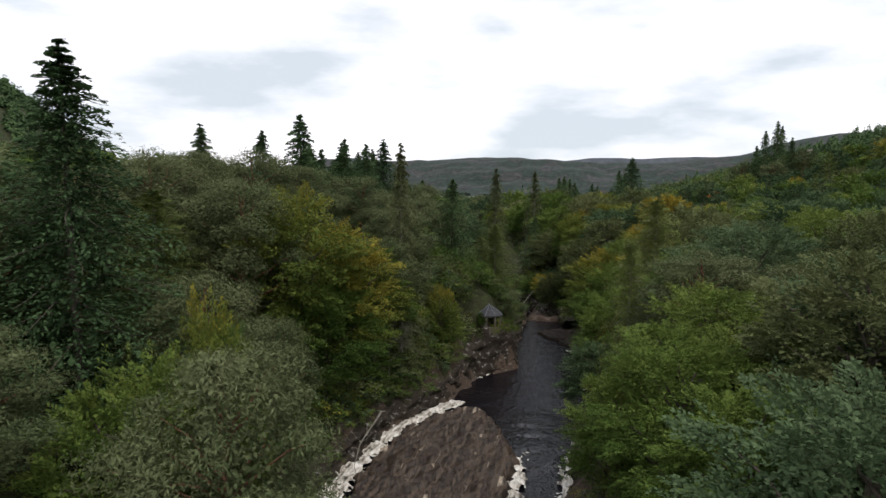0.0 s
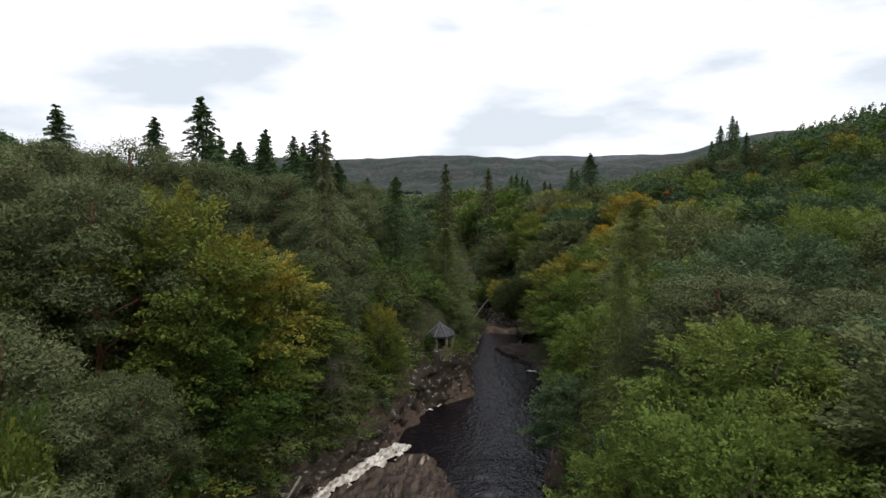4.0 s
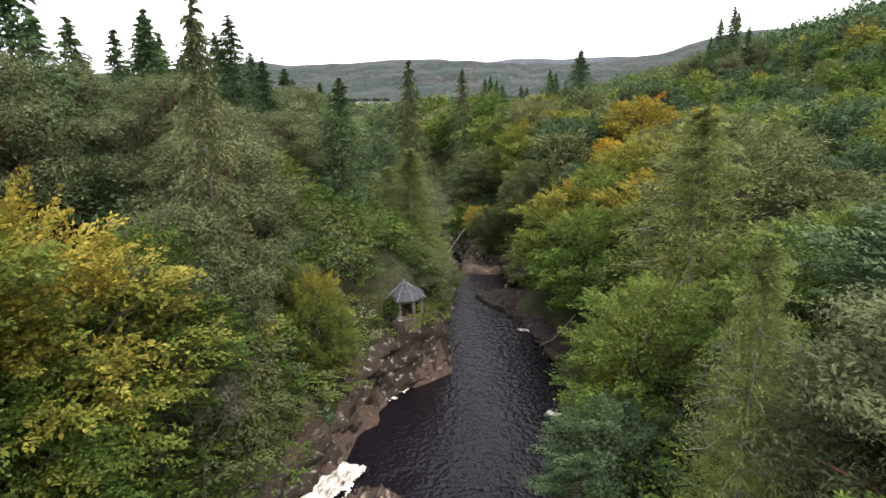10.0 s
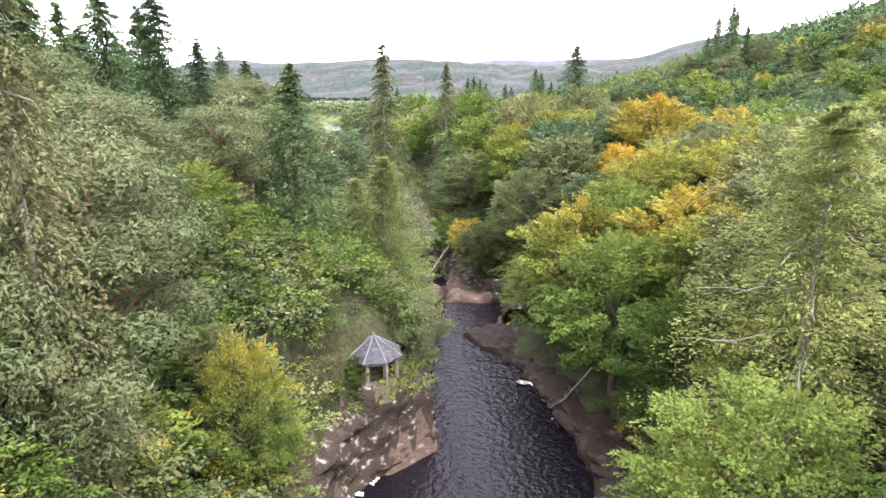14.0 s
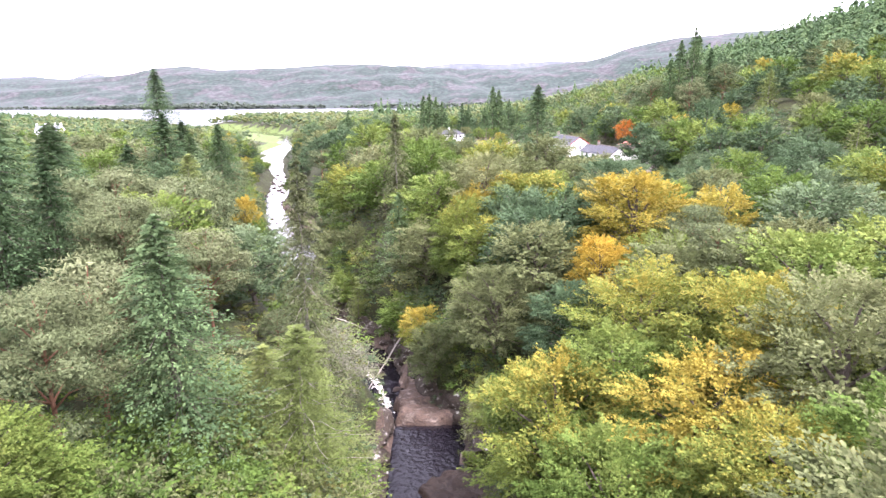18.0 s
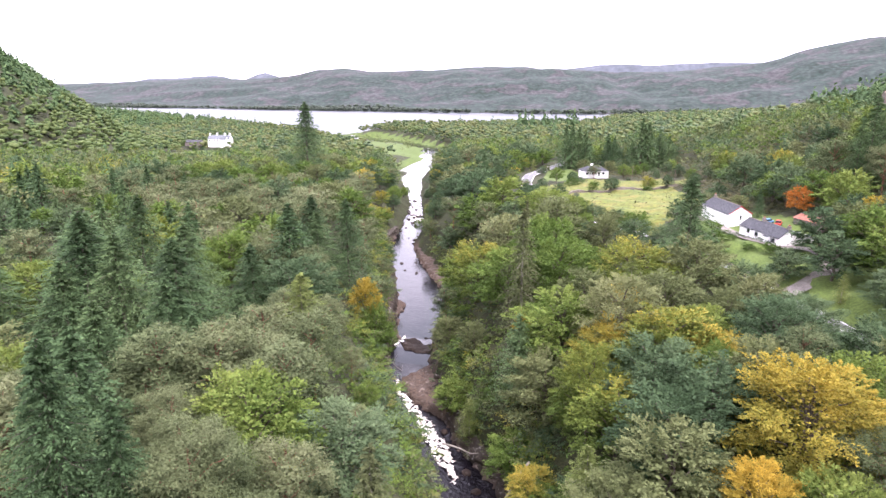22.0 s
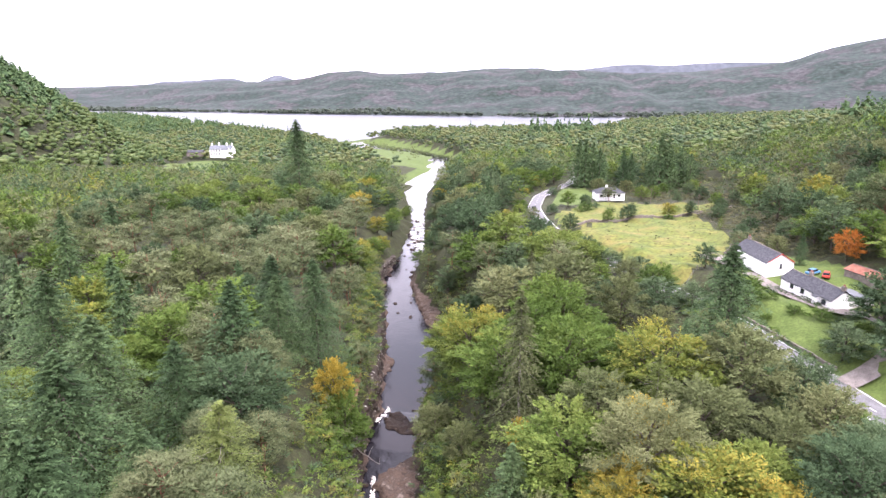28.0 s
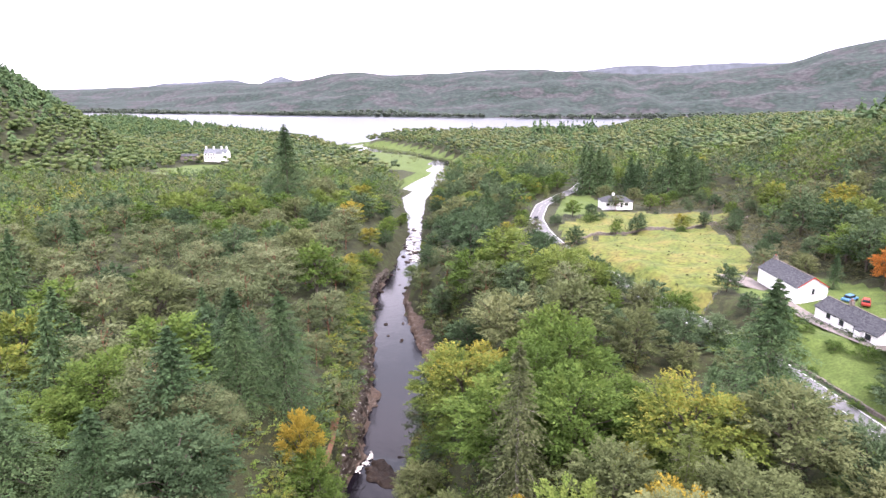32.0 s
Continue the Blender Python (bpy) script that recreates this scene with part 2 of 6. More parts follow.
# far foliage: distance haze painted in as bluer, less saturated leaf colours
M_HAZEGREEN = leaf("hazed_far_leaves", (0.044, 0.072, 0.027), (0.082, 0.120, 0.041), (0.138, 0.166, 0.058))
M_HAZEDEEP = leaf("hazed_far_dark_leaves", (0.034, 0.056, 0.028), (0.062, 0.094, 0.044), (0.100, 0.135, 0.064))
M_HAZEOLIVE = leaf("hazed_far_birch_leaves", (0.062, 0.080, 0.032), (0.112, 0.132, 0.050), (0.165, 0.172, 0.072))
M_HEATHER = leaf("hillside_scrub", (0.053, 0.065, 0.027), (0.095, 0.100, 0.047), (0.138, 0.120, 0.068))
M_FERN = leaf("undergrowth_leaves", (0.032, 0.050, 0.016), (0.080, 0.100, 0.027), (0.148, 0.120, 0.041))


def glass_material():
    m = bpy.data.materials.new("window_glass")
    m.use_nodes = True
    b = m.node_tree.nodes["Principled BSDF"]
    b.inputs["Base Color"].default_value = (0.02, 0.025, 0.03, 1)
    b.inputs["Roughness"].default_value = 0.05
    return m


M_GLASS = glass_material()

# == land ==
# ---- the plan: banks of the river (left, right) and its level, along y
BANK_Y = [-60, 40, 60, 72, 85, 95, 98, 101, 104, 107, 116, 124, 131, 137, 146, 150, 156, 168, 180, 188, 198, 210, 220, 232, 240, 260, 277, 287, 299, 327, 345, 377, 410, 452, 474, 567, 590, 630, 690, 731, 800, 822, 863, 907, 960, 1000]
BANK_L = [-26, -23, -20.5, -19.5, -16, -14.5, -13.5, -12.3, -9.0, -6.8, -8.3, -8.9, -8.8, -9, -8.9, -11, -14, -18.5, -25.5, -31, -36, -42, -45, -49, -49.5, -55.7, -61, -65, -69, -81, -86, -91, -98, -108, -115, -150, -156, -171, -170, -178, -195, -203, -240, -320, -395, -420]
BANK_R = [2, 4, 4, 4, 5, 6.7, 7.1, 7.3, 7.1, 6.8, 4.7, 1.8, -1, 0.6, 0.6, -3, -6.5, -9, -12.5, -20, -25, -31, -34.5, -37, -39, -41, -42, -48, -54, -68.5, -74.5, -78, -87, -99.8, -106, -131, -134, -139, -139, -143, -157, -165, -200, -236, -300, -360]
LEVEL_Y = [-60, 40, 70, 86, 146, 151, 165, 178, 196, 222, 236, 244, 380, 470, 620, 1000]
LEVEL_Z = [3.2, 2.6, 1.6, 0, 0, -2.2, -3.5, -4.6, -5.4, -7.0, -7.2, -8.0, -9.0, -11.5, -13.2, -14]
LOCH = -14.0
ROAD_Y = [100, 160, 195, 218, 238, 259, 281, 311, 342, 376, 402, 436, 475, 500]
ROAD_X = [70, 60, 52, 46.5, 39, 31, 19, 2, -15, -26, -31.5, -32.5, -25, -19]
ROAD_Z = [16.5, 15.8, 15.4, 15.3, 15.2, 15.1, 14.8, 14.2, 13.4, 12.6, 12.0, 11.5, 10.4, 9.7]
SHORE_X = [-3500, -1500, -848, -708, -460, -395, -377, -320, -153, -25, 28, 300, 3500]
SHORE_Y = [2300, 1800, 1335, 1228, 1049, 985, 1040, 1162, 1236, 1266, 1500, 1650, 1750]
FAR_X = [-5000, -2500, -1249, -246, 300, 1500, 5000]
FAR_Y = [2700, 2250, 2000, 1800, 1790, 1780, 1900]


def fbm(x, y, scale, octaves=4, seed=0.0):
    """Smooth sum of rotated sine waves, for broad unevenness."""
    v, amp, f = np.zeros_like(x, dtype=float), 1.0, 1.0 / scale
    for k in range(octaves):
        a = 1.3 * k + seed
        u = (x * math.cos(a) + y * math.sin(a)) * f
        w = (-x * math.sin(a) + y * math.cos(a)) * f
        v += amp * np.sin(u * 6.28 + 1.7 * np.sin(w * 4.1 + k) + seed * 3 + k)
        amp, f = amp * 0.5, f * 2.03
    return v


def step(a):
    a = np.clip(a, 0, 1)
    return a * a * (3 - 2 * a)


def softplus(a, w):
    return w * np.logaddexp(0, a / w)


def banks(y):
    return np.interp(y, BANK_Y, BANK_L), np.interp(y, BANK_Y, BANK_R), np.interp(y, LEVEL_Y, LEVEL_Z)


def land(x, y):
    """Height of the ground."""
    x, y = np.asarray(x, float), np.asarray(y, float)
    xl, xr, zw = banks(y)
    wob = 0.7 * fbm(x, y, 14, 3, 2.0)
    dl, dr = xl - x + wob, x - xr + wob
    # plateaus beside the gorge
    pl = np.interp(y, [-60, 200, 300, 400, 500, 650, 900], [19, 17, 12, 8, 2, -6, -11])
    pl = pl + np.minimum(0.8 * softplus(553 - np.hypot(x + 1000, y - 420), 15), 190)
    pl = pl + softplus(-x - 75 + (y - 150) * -0.25, 25) * np.interp(y, [0, 250, 400], [0.12, 0.06, 0.0])
    base = np.interp(y, [-60, 290, 430, 700, 1000, 1300], [15, 17, 10.5, 0, -6, -9])
    k = np.interp(y, [0, 450, 750, 1300], [0.36, 0.33, 0.13, 0.05])
    pr = base + k * softplus(x - 60 + np.interp(y, [0, 290, 400, 600, 900], [-72, 0, 0, 55, 75]), 12)
    pr = np.minimum(pr, 150 + 0.05 * x)
    steep_l = np.interp(y, [0, 90, 98, 125, 140, 160, 300, 420], [7, 7, 3.2, 5, 6, 7, 6, 12])
    steep_r = np.interp(y, [0, 90, 110, 140, 300, 420], [9, 10, 15, 14, 11, 14])
    zl = zw + (pl - zw) * (1 - np.exp(-np.maximum(dl, 0) / steep_l))
    shelf = np.interp(y, [90, 105, 135, 150], [0, 4.5, 4.0, 0]) + np.interp(y, [262, 280, 320, 345], [0, 7, 5, 0])
    zr = zw + np.minimum(0.25 * np.maximum(dr, 0), 1.2) + (pr - zw) * (1 - np.exp(-np.maximum(dr - shelf, 0) / steep_r))
    ground = np.where(dl > 0, zl, np.where(dr > 0, zr, zw - 1.2))
    ground = ground + np.where((dl > 0) | (dr > 0), 0.5 * fbm(x, y, 23, 4, 0.7) * np.clip(np.maximum(dl, dr) / 10, 0.1, 1), 0)
    # the road's bench in the slope
    rd = np.abs(x - np.interp(y, ROAD_Y, ROAD_X)) * 0.88
    cut = (1 - step((rd - 4.2) / 5.5)) * step((y - 95) / 15) * step((500 - y) / 20)
    ground = ground + (np.interp(y, ROAD_Y, ROAD_Z) - ground) * cut
    # the loch and the far side
    near, far = np.interp(x, SHORE_X, SHORE_Y), np.interp(x, FAR_X, FAR_Y)
    ds = near - y
    ground = np.where(ds < 60, LOCH + (ground - LOCH) * step(ds / 60) + np.minimum(0.12 * np.abs(ds), 2) * np.sign(ds), ground)
    az = np.degrees(np.arctan2(x, y - 120))
    ridge = np.interp(az, [-60, -43.4, -38, -33, -30.5, -27.5, -25, -22.5, -19.5, -15, -10.4, -3.6, 2, 8, 13.9, 16.7, 21, 40], [80, 82, 95, 108, 96, 112, 143, 148, 132, 130, 145, 134, 112, 118, 150, 200, 240, 300])
    v = y - far
    hill = LOCH + (ridge - LOCH) * step(v / 1150) ** 0.8 + 9 * fbm(x, y, 420, 5, 1.1) * step(v / 250) * (1 - 0.6 * step((v - 600) / 500))
    return np.where(v > -40, np.where(v > 0, hill, LOCH - 2), ground)


def mesh_object(name, verts, faces, mats, smooth=True, parent=None, label=""):
    me = bpy.data.meshes.new(name)
    quads = np.asarray(faces, np.int32)
    verts = np.asarray(verts, np.float32)
    me.vertices.add(len(verts))
    me.vertices.foreach_set("co", verts.ravel())
    me.loops.add(quads.size)
    me.loops.foreach_set("vertex_index", quads.ravel())
    me.polygons.add(len(quads))
    me.polygons.foreach_set("loop_start", np.arange(0, quads.size, 4, dtype=np.int32))
    me.update(calc_edges=True)
    for m in mats if isinstance(mats, (list, tuple)) else [mats]:
        me.materials.append(m)
    if smooth:
        me.shade_smooth()
    ob = new(name, me)
    ob.parent = parent
    if label:
        ob["label"] = label
    return ob


def axis(parts):
    out = []
    for a, b, s in parts:
        out += list(np.arange(a, b, s))
    return np.array(out + [parts[-1][1]])


def grid_faces(nx, ny):
    i = np.arange(nx * ny).reshape(ny, nx)
    return np.stack([i[:-1, :-1], i[:-1, 1:], i[1:, 1:], i[1:, :-1]], -1).reshape(-1, 4)


gx = axis([(-4600, -1400, 160), (-1400, -500, 45), (-500, -150, 14), (-150, 110, 2.0), (110, 400, 12), (400, 1400, 60), (1400, 4600, 200)])
gy = axis([(-400, -60, 34), (-60, 330, 2.0), (330, 560, 5), (560, 1100, 12), (1100, 1800, 50), (1800, 3600, 40), (3600, 4700, 180)])
GX, GY = np.meshgrid(gx, gy)
GZ = land(GX, GY)
ground = mesh_object("ground", np.stack([GX, GY, GZ], -1).reshape(-1, 3), grid_faces(len(gx), len(gy)).tolist(), [M_GROUND, M_ROCK, M_MOOR, M_FIELD, M_LAWN])
tagged(ground, "wooded gorge floor and hillsides rising to moorland", "ground", kind="structure")
fc = grid_faces(len(gx), len(gy))
cx, cy = GX.ravel()[fc].mean(1), GY.ravel()[fc].mean(1)
zq = GZ.ravel()[fc]
drop = zq.max(1) - zq.min(1)
bl, br, bz = banks(cy)
mat_index = np.zeros(len(fc), np.int32)
near_water = (cx > bl - 1.5) & (cx < br + 1.5) & (cy < 360)
mat_index[near_water] = 1
mat_index[(cy > 610) & (cy < 1300) & (zq.mean(1) < LOCH + 5)] = 4
mat_index[(cy > 185) & (cy < 268) & (cx > 28) & (cx < 70)] = 4
mat_index[cy > np.interp(cx, FAR_X, FAR_Y) - 10] = 2


def inside(poly, x, y):
    x, y = np.asarray(x, float), np.asarray(y, float)
    hit = np.zeros(x.shape, bool)
    for (x0, y0), (x1, y1) in zip(poly, poly[1:] + poly[:1]):
        c = (y0 > y) != (y1 > y)
        hit ^= c & (x < (x1 - x0) * (y - y0) / (y1 - y0 + 1e-9) + x0)
    return hit


FIELD = [(-14, 346), (4, 312), (20, 284), (33, 303), (43, 338), (37, 388), (10, 372)]
UPPER_FIELD = [(-14, 350), (10, 374), (37, 390), (52, 420), (14, 428), (-6, 418), (-20, 380)]
WHITE_LAWN = [(-24, 404), (-6, 420), (-4, 448), (-12, 478), (-24, 470)]
GARDEN = [(36, 273), (31, 250), (39, 236), (52, 248), (54, 258), (44, 276)]
YARD = [(28, 300), (36, 280), (50, 256), (64, 262), (66, 290), (56, 306), (40, 310)]
MANOR_LAWN = [(-385, 575), (-345, 600), (-380, 690), (-420, 690), (-425, 640)]
MEADOW = [(-372, 935), (-330, 890), (-262, 800), (-215, 690), (-185, 690), (-181, 731), (-206, 822), (-243, 863), (-322, 907)]
for poly, k in ((FIELD, 3), (UPPER_FIELD, 3), (WHITE_LAWN, 4), (GARDEN, 4), (YARD, 4), (MANOR_LAWN, 4), (MEADOW, 4)):
    mat_index[inside(poly, cx, cy)] = k
ground.data.polygons.foreach_set("material_index", mat_index)

# ---- water
ry = axis([(-60, 140, 1.0), (140, 250, 0.8), (250, 1000, 5)])
rl, rr, rz = banks(ry)
us = np.linspace(0, 1, 15)
RX = rl[:, None] - 2.5 + (rr - rl + 5)[:, None] * us[None]
RY = np.repeat(ry[:, None], 15, 1)
RZ = np.repeat(rz[:, None], 15, 1)
rapid = np.interp(ry, [-60, 50, 84, 90, 146, 150, 220, 226, 236, 243, 248], [0.1, 0.12, 0.12, 0, 0, 0.12, 0.12, 0, 0.05, 0.05, 0])
RZ = RZ + rapid[:, None] * fbm(RX, RY, 3.2, 3, 0.4)
river = mesh_object("river_water", np.stack([RX, RY, RZ], -1).reshape(-1, 3), grid_faces(15, len(ry)).copy(), M_RIVER)
river.data.materials.append(water_material("smooth_river_water", (0.006, 0.005, 0.007), 0.9, 0.22, 0.05))
river.data.polygons.foreach_set("material_index", np.repeat((ry[:-1] > 226).astype(np.int32), 14))
tagged(river, "dark peaty river water flowing through the gorge", "river", kind="structure")
lx = axis([(-5000, 5000, 250)])
ly = axis([(940, 2800, 120)])
LX, LY = np.meshgrid(lx, ly)
loch = mesh_object("loch_water", np.stack([LX, LY, np.full_like(LX, LOCH)], -1).reshape(-1, 3), grid_faces(len(lx), len(ly)).tolist(), M_LOCH)
tagged(loch, "broad pale loch under an overcast sky", "lake", kind="structure")
# hills beyond the first ridge, the blue of haze painted into their colour
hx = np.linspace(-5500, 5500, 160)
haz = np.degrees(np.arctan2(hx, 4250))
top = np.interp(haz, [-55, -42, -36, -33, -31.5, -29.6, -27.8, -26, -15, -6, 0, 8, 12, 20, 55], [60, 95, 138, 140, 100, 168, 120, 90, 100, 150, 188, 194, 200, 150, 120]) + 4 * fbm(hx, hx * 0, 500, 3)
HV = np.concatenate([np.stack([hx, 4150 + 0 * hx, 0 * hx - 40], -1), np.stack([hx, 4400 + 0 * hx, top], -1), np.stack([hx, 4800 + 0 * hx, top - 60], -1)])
far_hills = mesh_object("distant_hills", HV, grid_faces(160, 3).tolist(), M_HAZEHILL)
tagged(far_hills, "distant hills beyond the loch, blue-grey with painted haze", "hills", kind="structure")

# == trees ==
rng = np.random.default_rng(7)


def leaf_mesh(p, u, v):
    """Quads from centres p, half axes u (long) and v (short), slightly folded."""
    n = len(p)
    w = np.cross(u, v)
    w = w / (np.linalg.norm(w, axis=1, keepdims=True) + 1e-9) * (np.linalg.norm(v, axis=1, keepdims=True) * 0.35)
    verts = np.stack([p - u, p - v + w, p + u, p + v + w], 1).reshape(-1, 3)
    return verts, np.arange(n * 4).reshape(n, 4)


def unit(a):
    return a / (np.linalg.norm(a, axis=-1, keepdims=True) + 1e-9)


def tube(points, radii, sides=6):
    """A tapered limb through points."""
    pts = np.asarray(points, float)
    tang = unit(np.gradient(pts, axis=0))
    ref = np.array([0.31, 0.92, 0.2])
    a = unit(np.cross(tang, ref))
    b = np.cross(tang, a)
    ang = np.linspace(0, 2 * math.pi, sides, endpoint=False)
    ring = a[:, None] * np.cos(ang)[None, :, None] + b[:, None] * np.sin(ang)[None, :, None]
    v = pts[:, None] + ring * np.asarray(radii, float)[:, None, None]
    i = np.arange(len(pts) * sides).reshape(len(pts), sides)
    j = np.roll(i, -1, 1)
    f = np.stack([i[:-1], j[:-1], j[1:], i[1:]], -1).reshape(-1, 4)
    return v.reshape(-1, 3), f


def join(pieces):
    vs, fs, o = [], [], 0
    for v, f in pieces:
        vs.append(v)
        fs.append(f + o)
        o += len(v)
    return np.concatenate(vs), np.concatenate(fs)


def fans(base, way, length, count, size, width=0.36, slim=0.5, droop=0.2):
    """Feathery sprays: leaves in two ranks on twigs that start at base and go along way."""
    k = len(base)
    length = np.broadcast_to(np.asarray(length, float), (k,))
    side = unit(np.cross(way, np.array([0, 0, 1.0]) + 0.45 * rng.normal(size=(k, 3))))
    nrm = np.cross(side, way)
    t = (np.arange(count) + rng.random((k, count))) / count
    s = np.where(rng.random((k, count)) < 0.5, -1.0, 1.0)
    off = s * width * (1.06 - t) ** 0.7 * rng.uniform(0.1, 1, (k, count)) * np.clip(t * 4 + 0.25, 0, 1)
    L = length[:, None, None]
    p = base[:, None] + way[:, None] * (t[..., None] * L) + side[:, None] * (off[..., None] * L) + nrm[:, None] * (rng.normal(size=(k, count, 1)) * 0.05 * L)
    p[..., 2] -= droop * length[:, None] * (t ** 2 + np.abs(off) * 0.7)
    u = unit(way[:, None] * 0.8 + side[:, None] * (s * 0.6)[..., None] + 0.28 * rng.normal(size=p.shape) - np.array([0, 0, 1.0]) * (droop * t)[..., None])
    v = unit(np.cross(nrm[:, None] + 0.35 * rng.normal(size=p.shape), u))
    z = size * rng.uniform(0.6, 1.3, (k, count, 1))
    return leaf_mesh(p.reshape(-1, 3), (u * z).reshape(-1, 3), (v * z * slim).reshape(-1, 3))


def inner(c, rad, per, size):
    """Larger shaded leaves that close a crown from within."""
    p = np.repeat(c, per, 0)
    p = p + unit(rng.normal(size=p.shape)) * (np.repeat(np.broadcast_to(rad, (len(c),)), per) * rng.random(len(p)) ** 0.6)[:, None] * np.array([1, 1, 0.75])
    nrm = unit(rng.normal(size=p.shape) * 0.6 + np.array([0, 0, 0.8]))
    u = unit(np.cross(nrm, rng.normal(size=p.shape)))
    s = size * rng.uniform(0.6, 1.2, (len(p), 1))
    return leaf_mesh(p, u * s, np.cross(nrm, u) * s * 0.6)


def feathered(c, rad, middle, per, count, size, squash=0.72, rise=0.3, slim=0.5, droop=0.18):
    """Sprays standing out all round each lobe of a crown, away from the crown's middle."""
    k = len(c)
    out = np.repeat(unit(c - middle), per, 0)
    d = unit(rng.normal(size=(k * per, 3)) * 0.75 + out * 0.85 + np.array([0, 0, 0.3]))
    r = np.repeat(np.broadcast_to(np.asarray(rad, float), (k,)), per)
    base = np.repeat(c, per, 0) + d * (r * rng.uniform(0.35, 0.75, k * per))[:, None] * np.array([1, 1, squash])
    flat = unit(np.stack([out[:, 0] + d[:, 0], out[:, 1] + d[:, 1], rise + 0.75 * np.maximum(out[:, 2], 0) ** 2 + 0.25 * rng.normal(size=k * per)], 1))
    return fans(base, flat, r * rng.uniform(0.55, 1.0, k * per), count, size, 0.34, slim, droop)


def curve(a, b, sag, n=5):
    t = np.linspace(0, 1, n)[:, None]
    p = np.asarray(a) * (1 - t) + np.asarray(b) * t
    p[:, 2] += (sag * 4 * t * (1 - t))[:, 0]
    p[1:-1] += rng.normal(size=(n - 2, 3)) * 0.12
    return p


def lump_pattern(n):
    """A cube's faces blown up to a sphere, n x n quads a side."""
    g = np.linspace(-1, 1, n + 1)
    U, V = np.meshgrid(g, g)
    one = np.ones_like(U)
    vs, fs = [], []
    f = np.arange((n + 1) ** 2).reshape(n + 1, n + 1)
    q = np.stack([f[:-1, :-1], f[:-1, 1:], f[1:, 1:], f[1:, :-1]], -1).reshape(-1, 4)
    for k, (x, y, z) in enumerate(((U, V, one), (V, U, -one), (one, U, V), (-one, V, U), (V, one, U), (U, -one, V))):
        vs.append(np.stack([x, y, z], -1).reshape(-1, 3))
        fs.append(q + k * (n + 1) ** 2)
    return unit(np.concatenate(vs)), np.concatenate(fs)


def lumps(c, rad, squash, n=2):
    """The leafy inside of each clump: a closed, knobbly mass."""
    v, f = lump_pattern(n)
    k = len(c)
    ph = rng.random((k, 1, 3)) * 6.28
    w = v[None] * 3.4 + ph
    knob = 1 + 0.16 * np.sin(w[..., 0]) * np.sin(w[..., 1]) + 0.14 * np.sin(1.9 * w[..., 2] + w[..., 0])
    p = c[:, None] + v[None] * (np.asarray(rad)[:, None] * knob)[..., None] * np.array([1, 1, squash])
    return p.reshape(-1, 3), (f[None] + (np.arange(k) * len(v))[:, None, None]).reshape(-1, 4)


def clumps(c, rad, count, size, squash=0.72, slim=0.55, rough=0.45, solid=0.5, knobs=2):
    """Leafy clumps: round each centre a ragged shell of leaves over a knobbly inside."""
    k = len(c)
    rad = np.broadcast_to(np.asarray(rad, float), (k,))
    out = [lumps(c, rad * solid, squash, knobs)] if solid else []
    mid = count * 9 // 10 if size < 0.13 else count * 6 // 10
    for per, sz, r0, r1 in ((count, size, 0.78, 1.12), (mid, size * 1.6, 0.58, 0.95)):
        d = unit(rng.normal(size=(k * per, 3)) + np.array([0, 0, 0.35]))
        rr = np.repeat(rad, per)[:, None]
        # bumps on the clump's own surface
        ph = np.repeat(rng.random(k) * 6, per)
        wave = 1 + 0.16 * np.sin(4.3 * np.arctan2(d[:, 1], d[:, 0]) + ph) * np.cos(5.1 * d[:, 2] + ph)
        p = np.repeat(c, per, 0) + d * rr * wave[:, None] * rng.uniform(r0, r1, (k * per, 1)) * np.array([1, 1, squash])
        nrm = unit(d + np.array([0, 0, 0.35]) + rough * rng.normal(size=d.shape))
        u = unit(np.cross(nrm, rng.normal(size=d.shape)) - np.array([0, 0, 0.2]))
        v = unit(np.cross(nrm, u))
        s = sz * rng.uniform(0.6, 1.35, (k * per, 1))
        out.append(leaf_mesh(p, u * s, v * s * slim))
    return join(out)


def dome(n, low, high, r, h, full=0.8):
    """Clump centres spread over a rounded crown from low to high (shares of the height)."""
    i = np.arange(n) + 0.5
    el = 1 - 1.55 * i / n
    phi = i * 2.39996 + rng.normal(size=n) * 0.25
    ring = np.sqrt(np.clip(1 - el ** 2, 0, 1))
    swell = full * (0.82 + 0.34 * rng.random(n))
    mid, half = h * (low + high) / 2 - 0.06 * h, h * (high - low) / 2
    return np.stack([ring * np.cos(phi) * r * swell, ring * np.sin(phi) * r * swell, mid + el * half * (0.86 + 0.2 * rng.random(n))], 1)


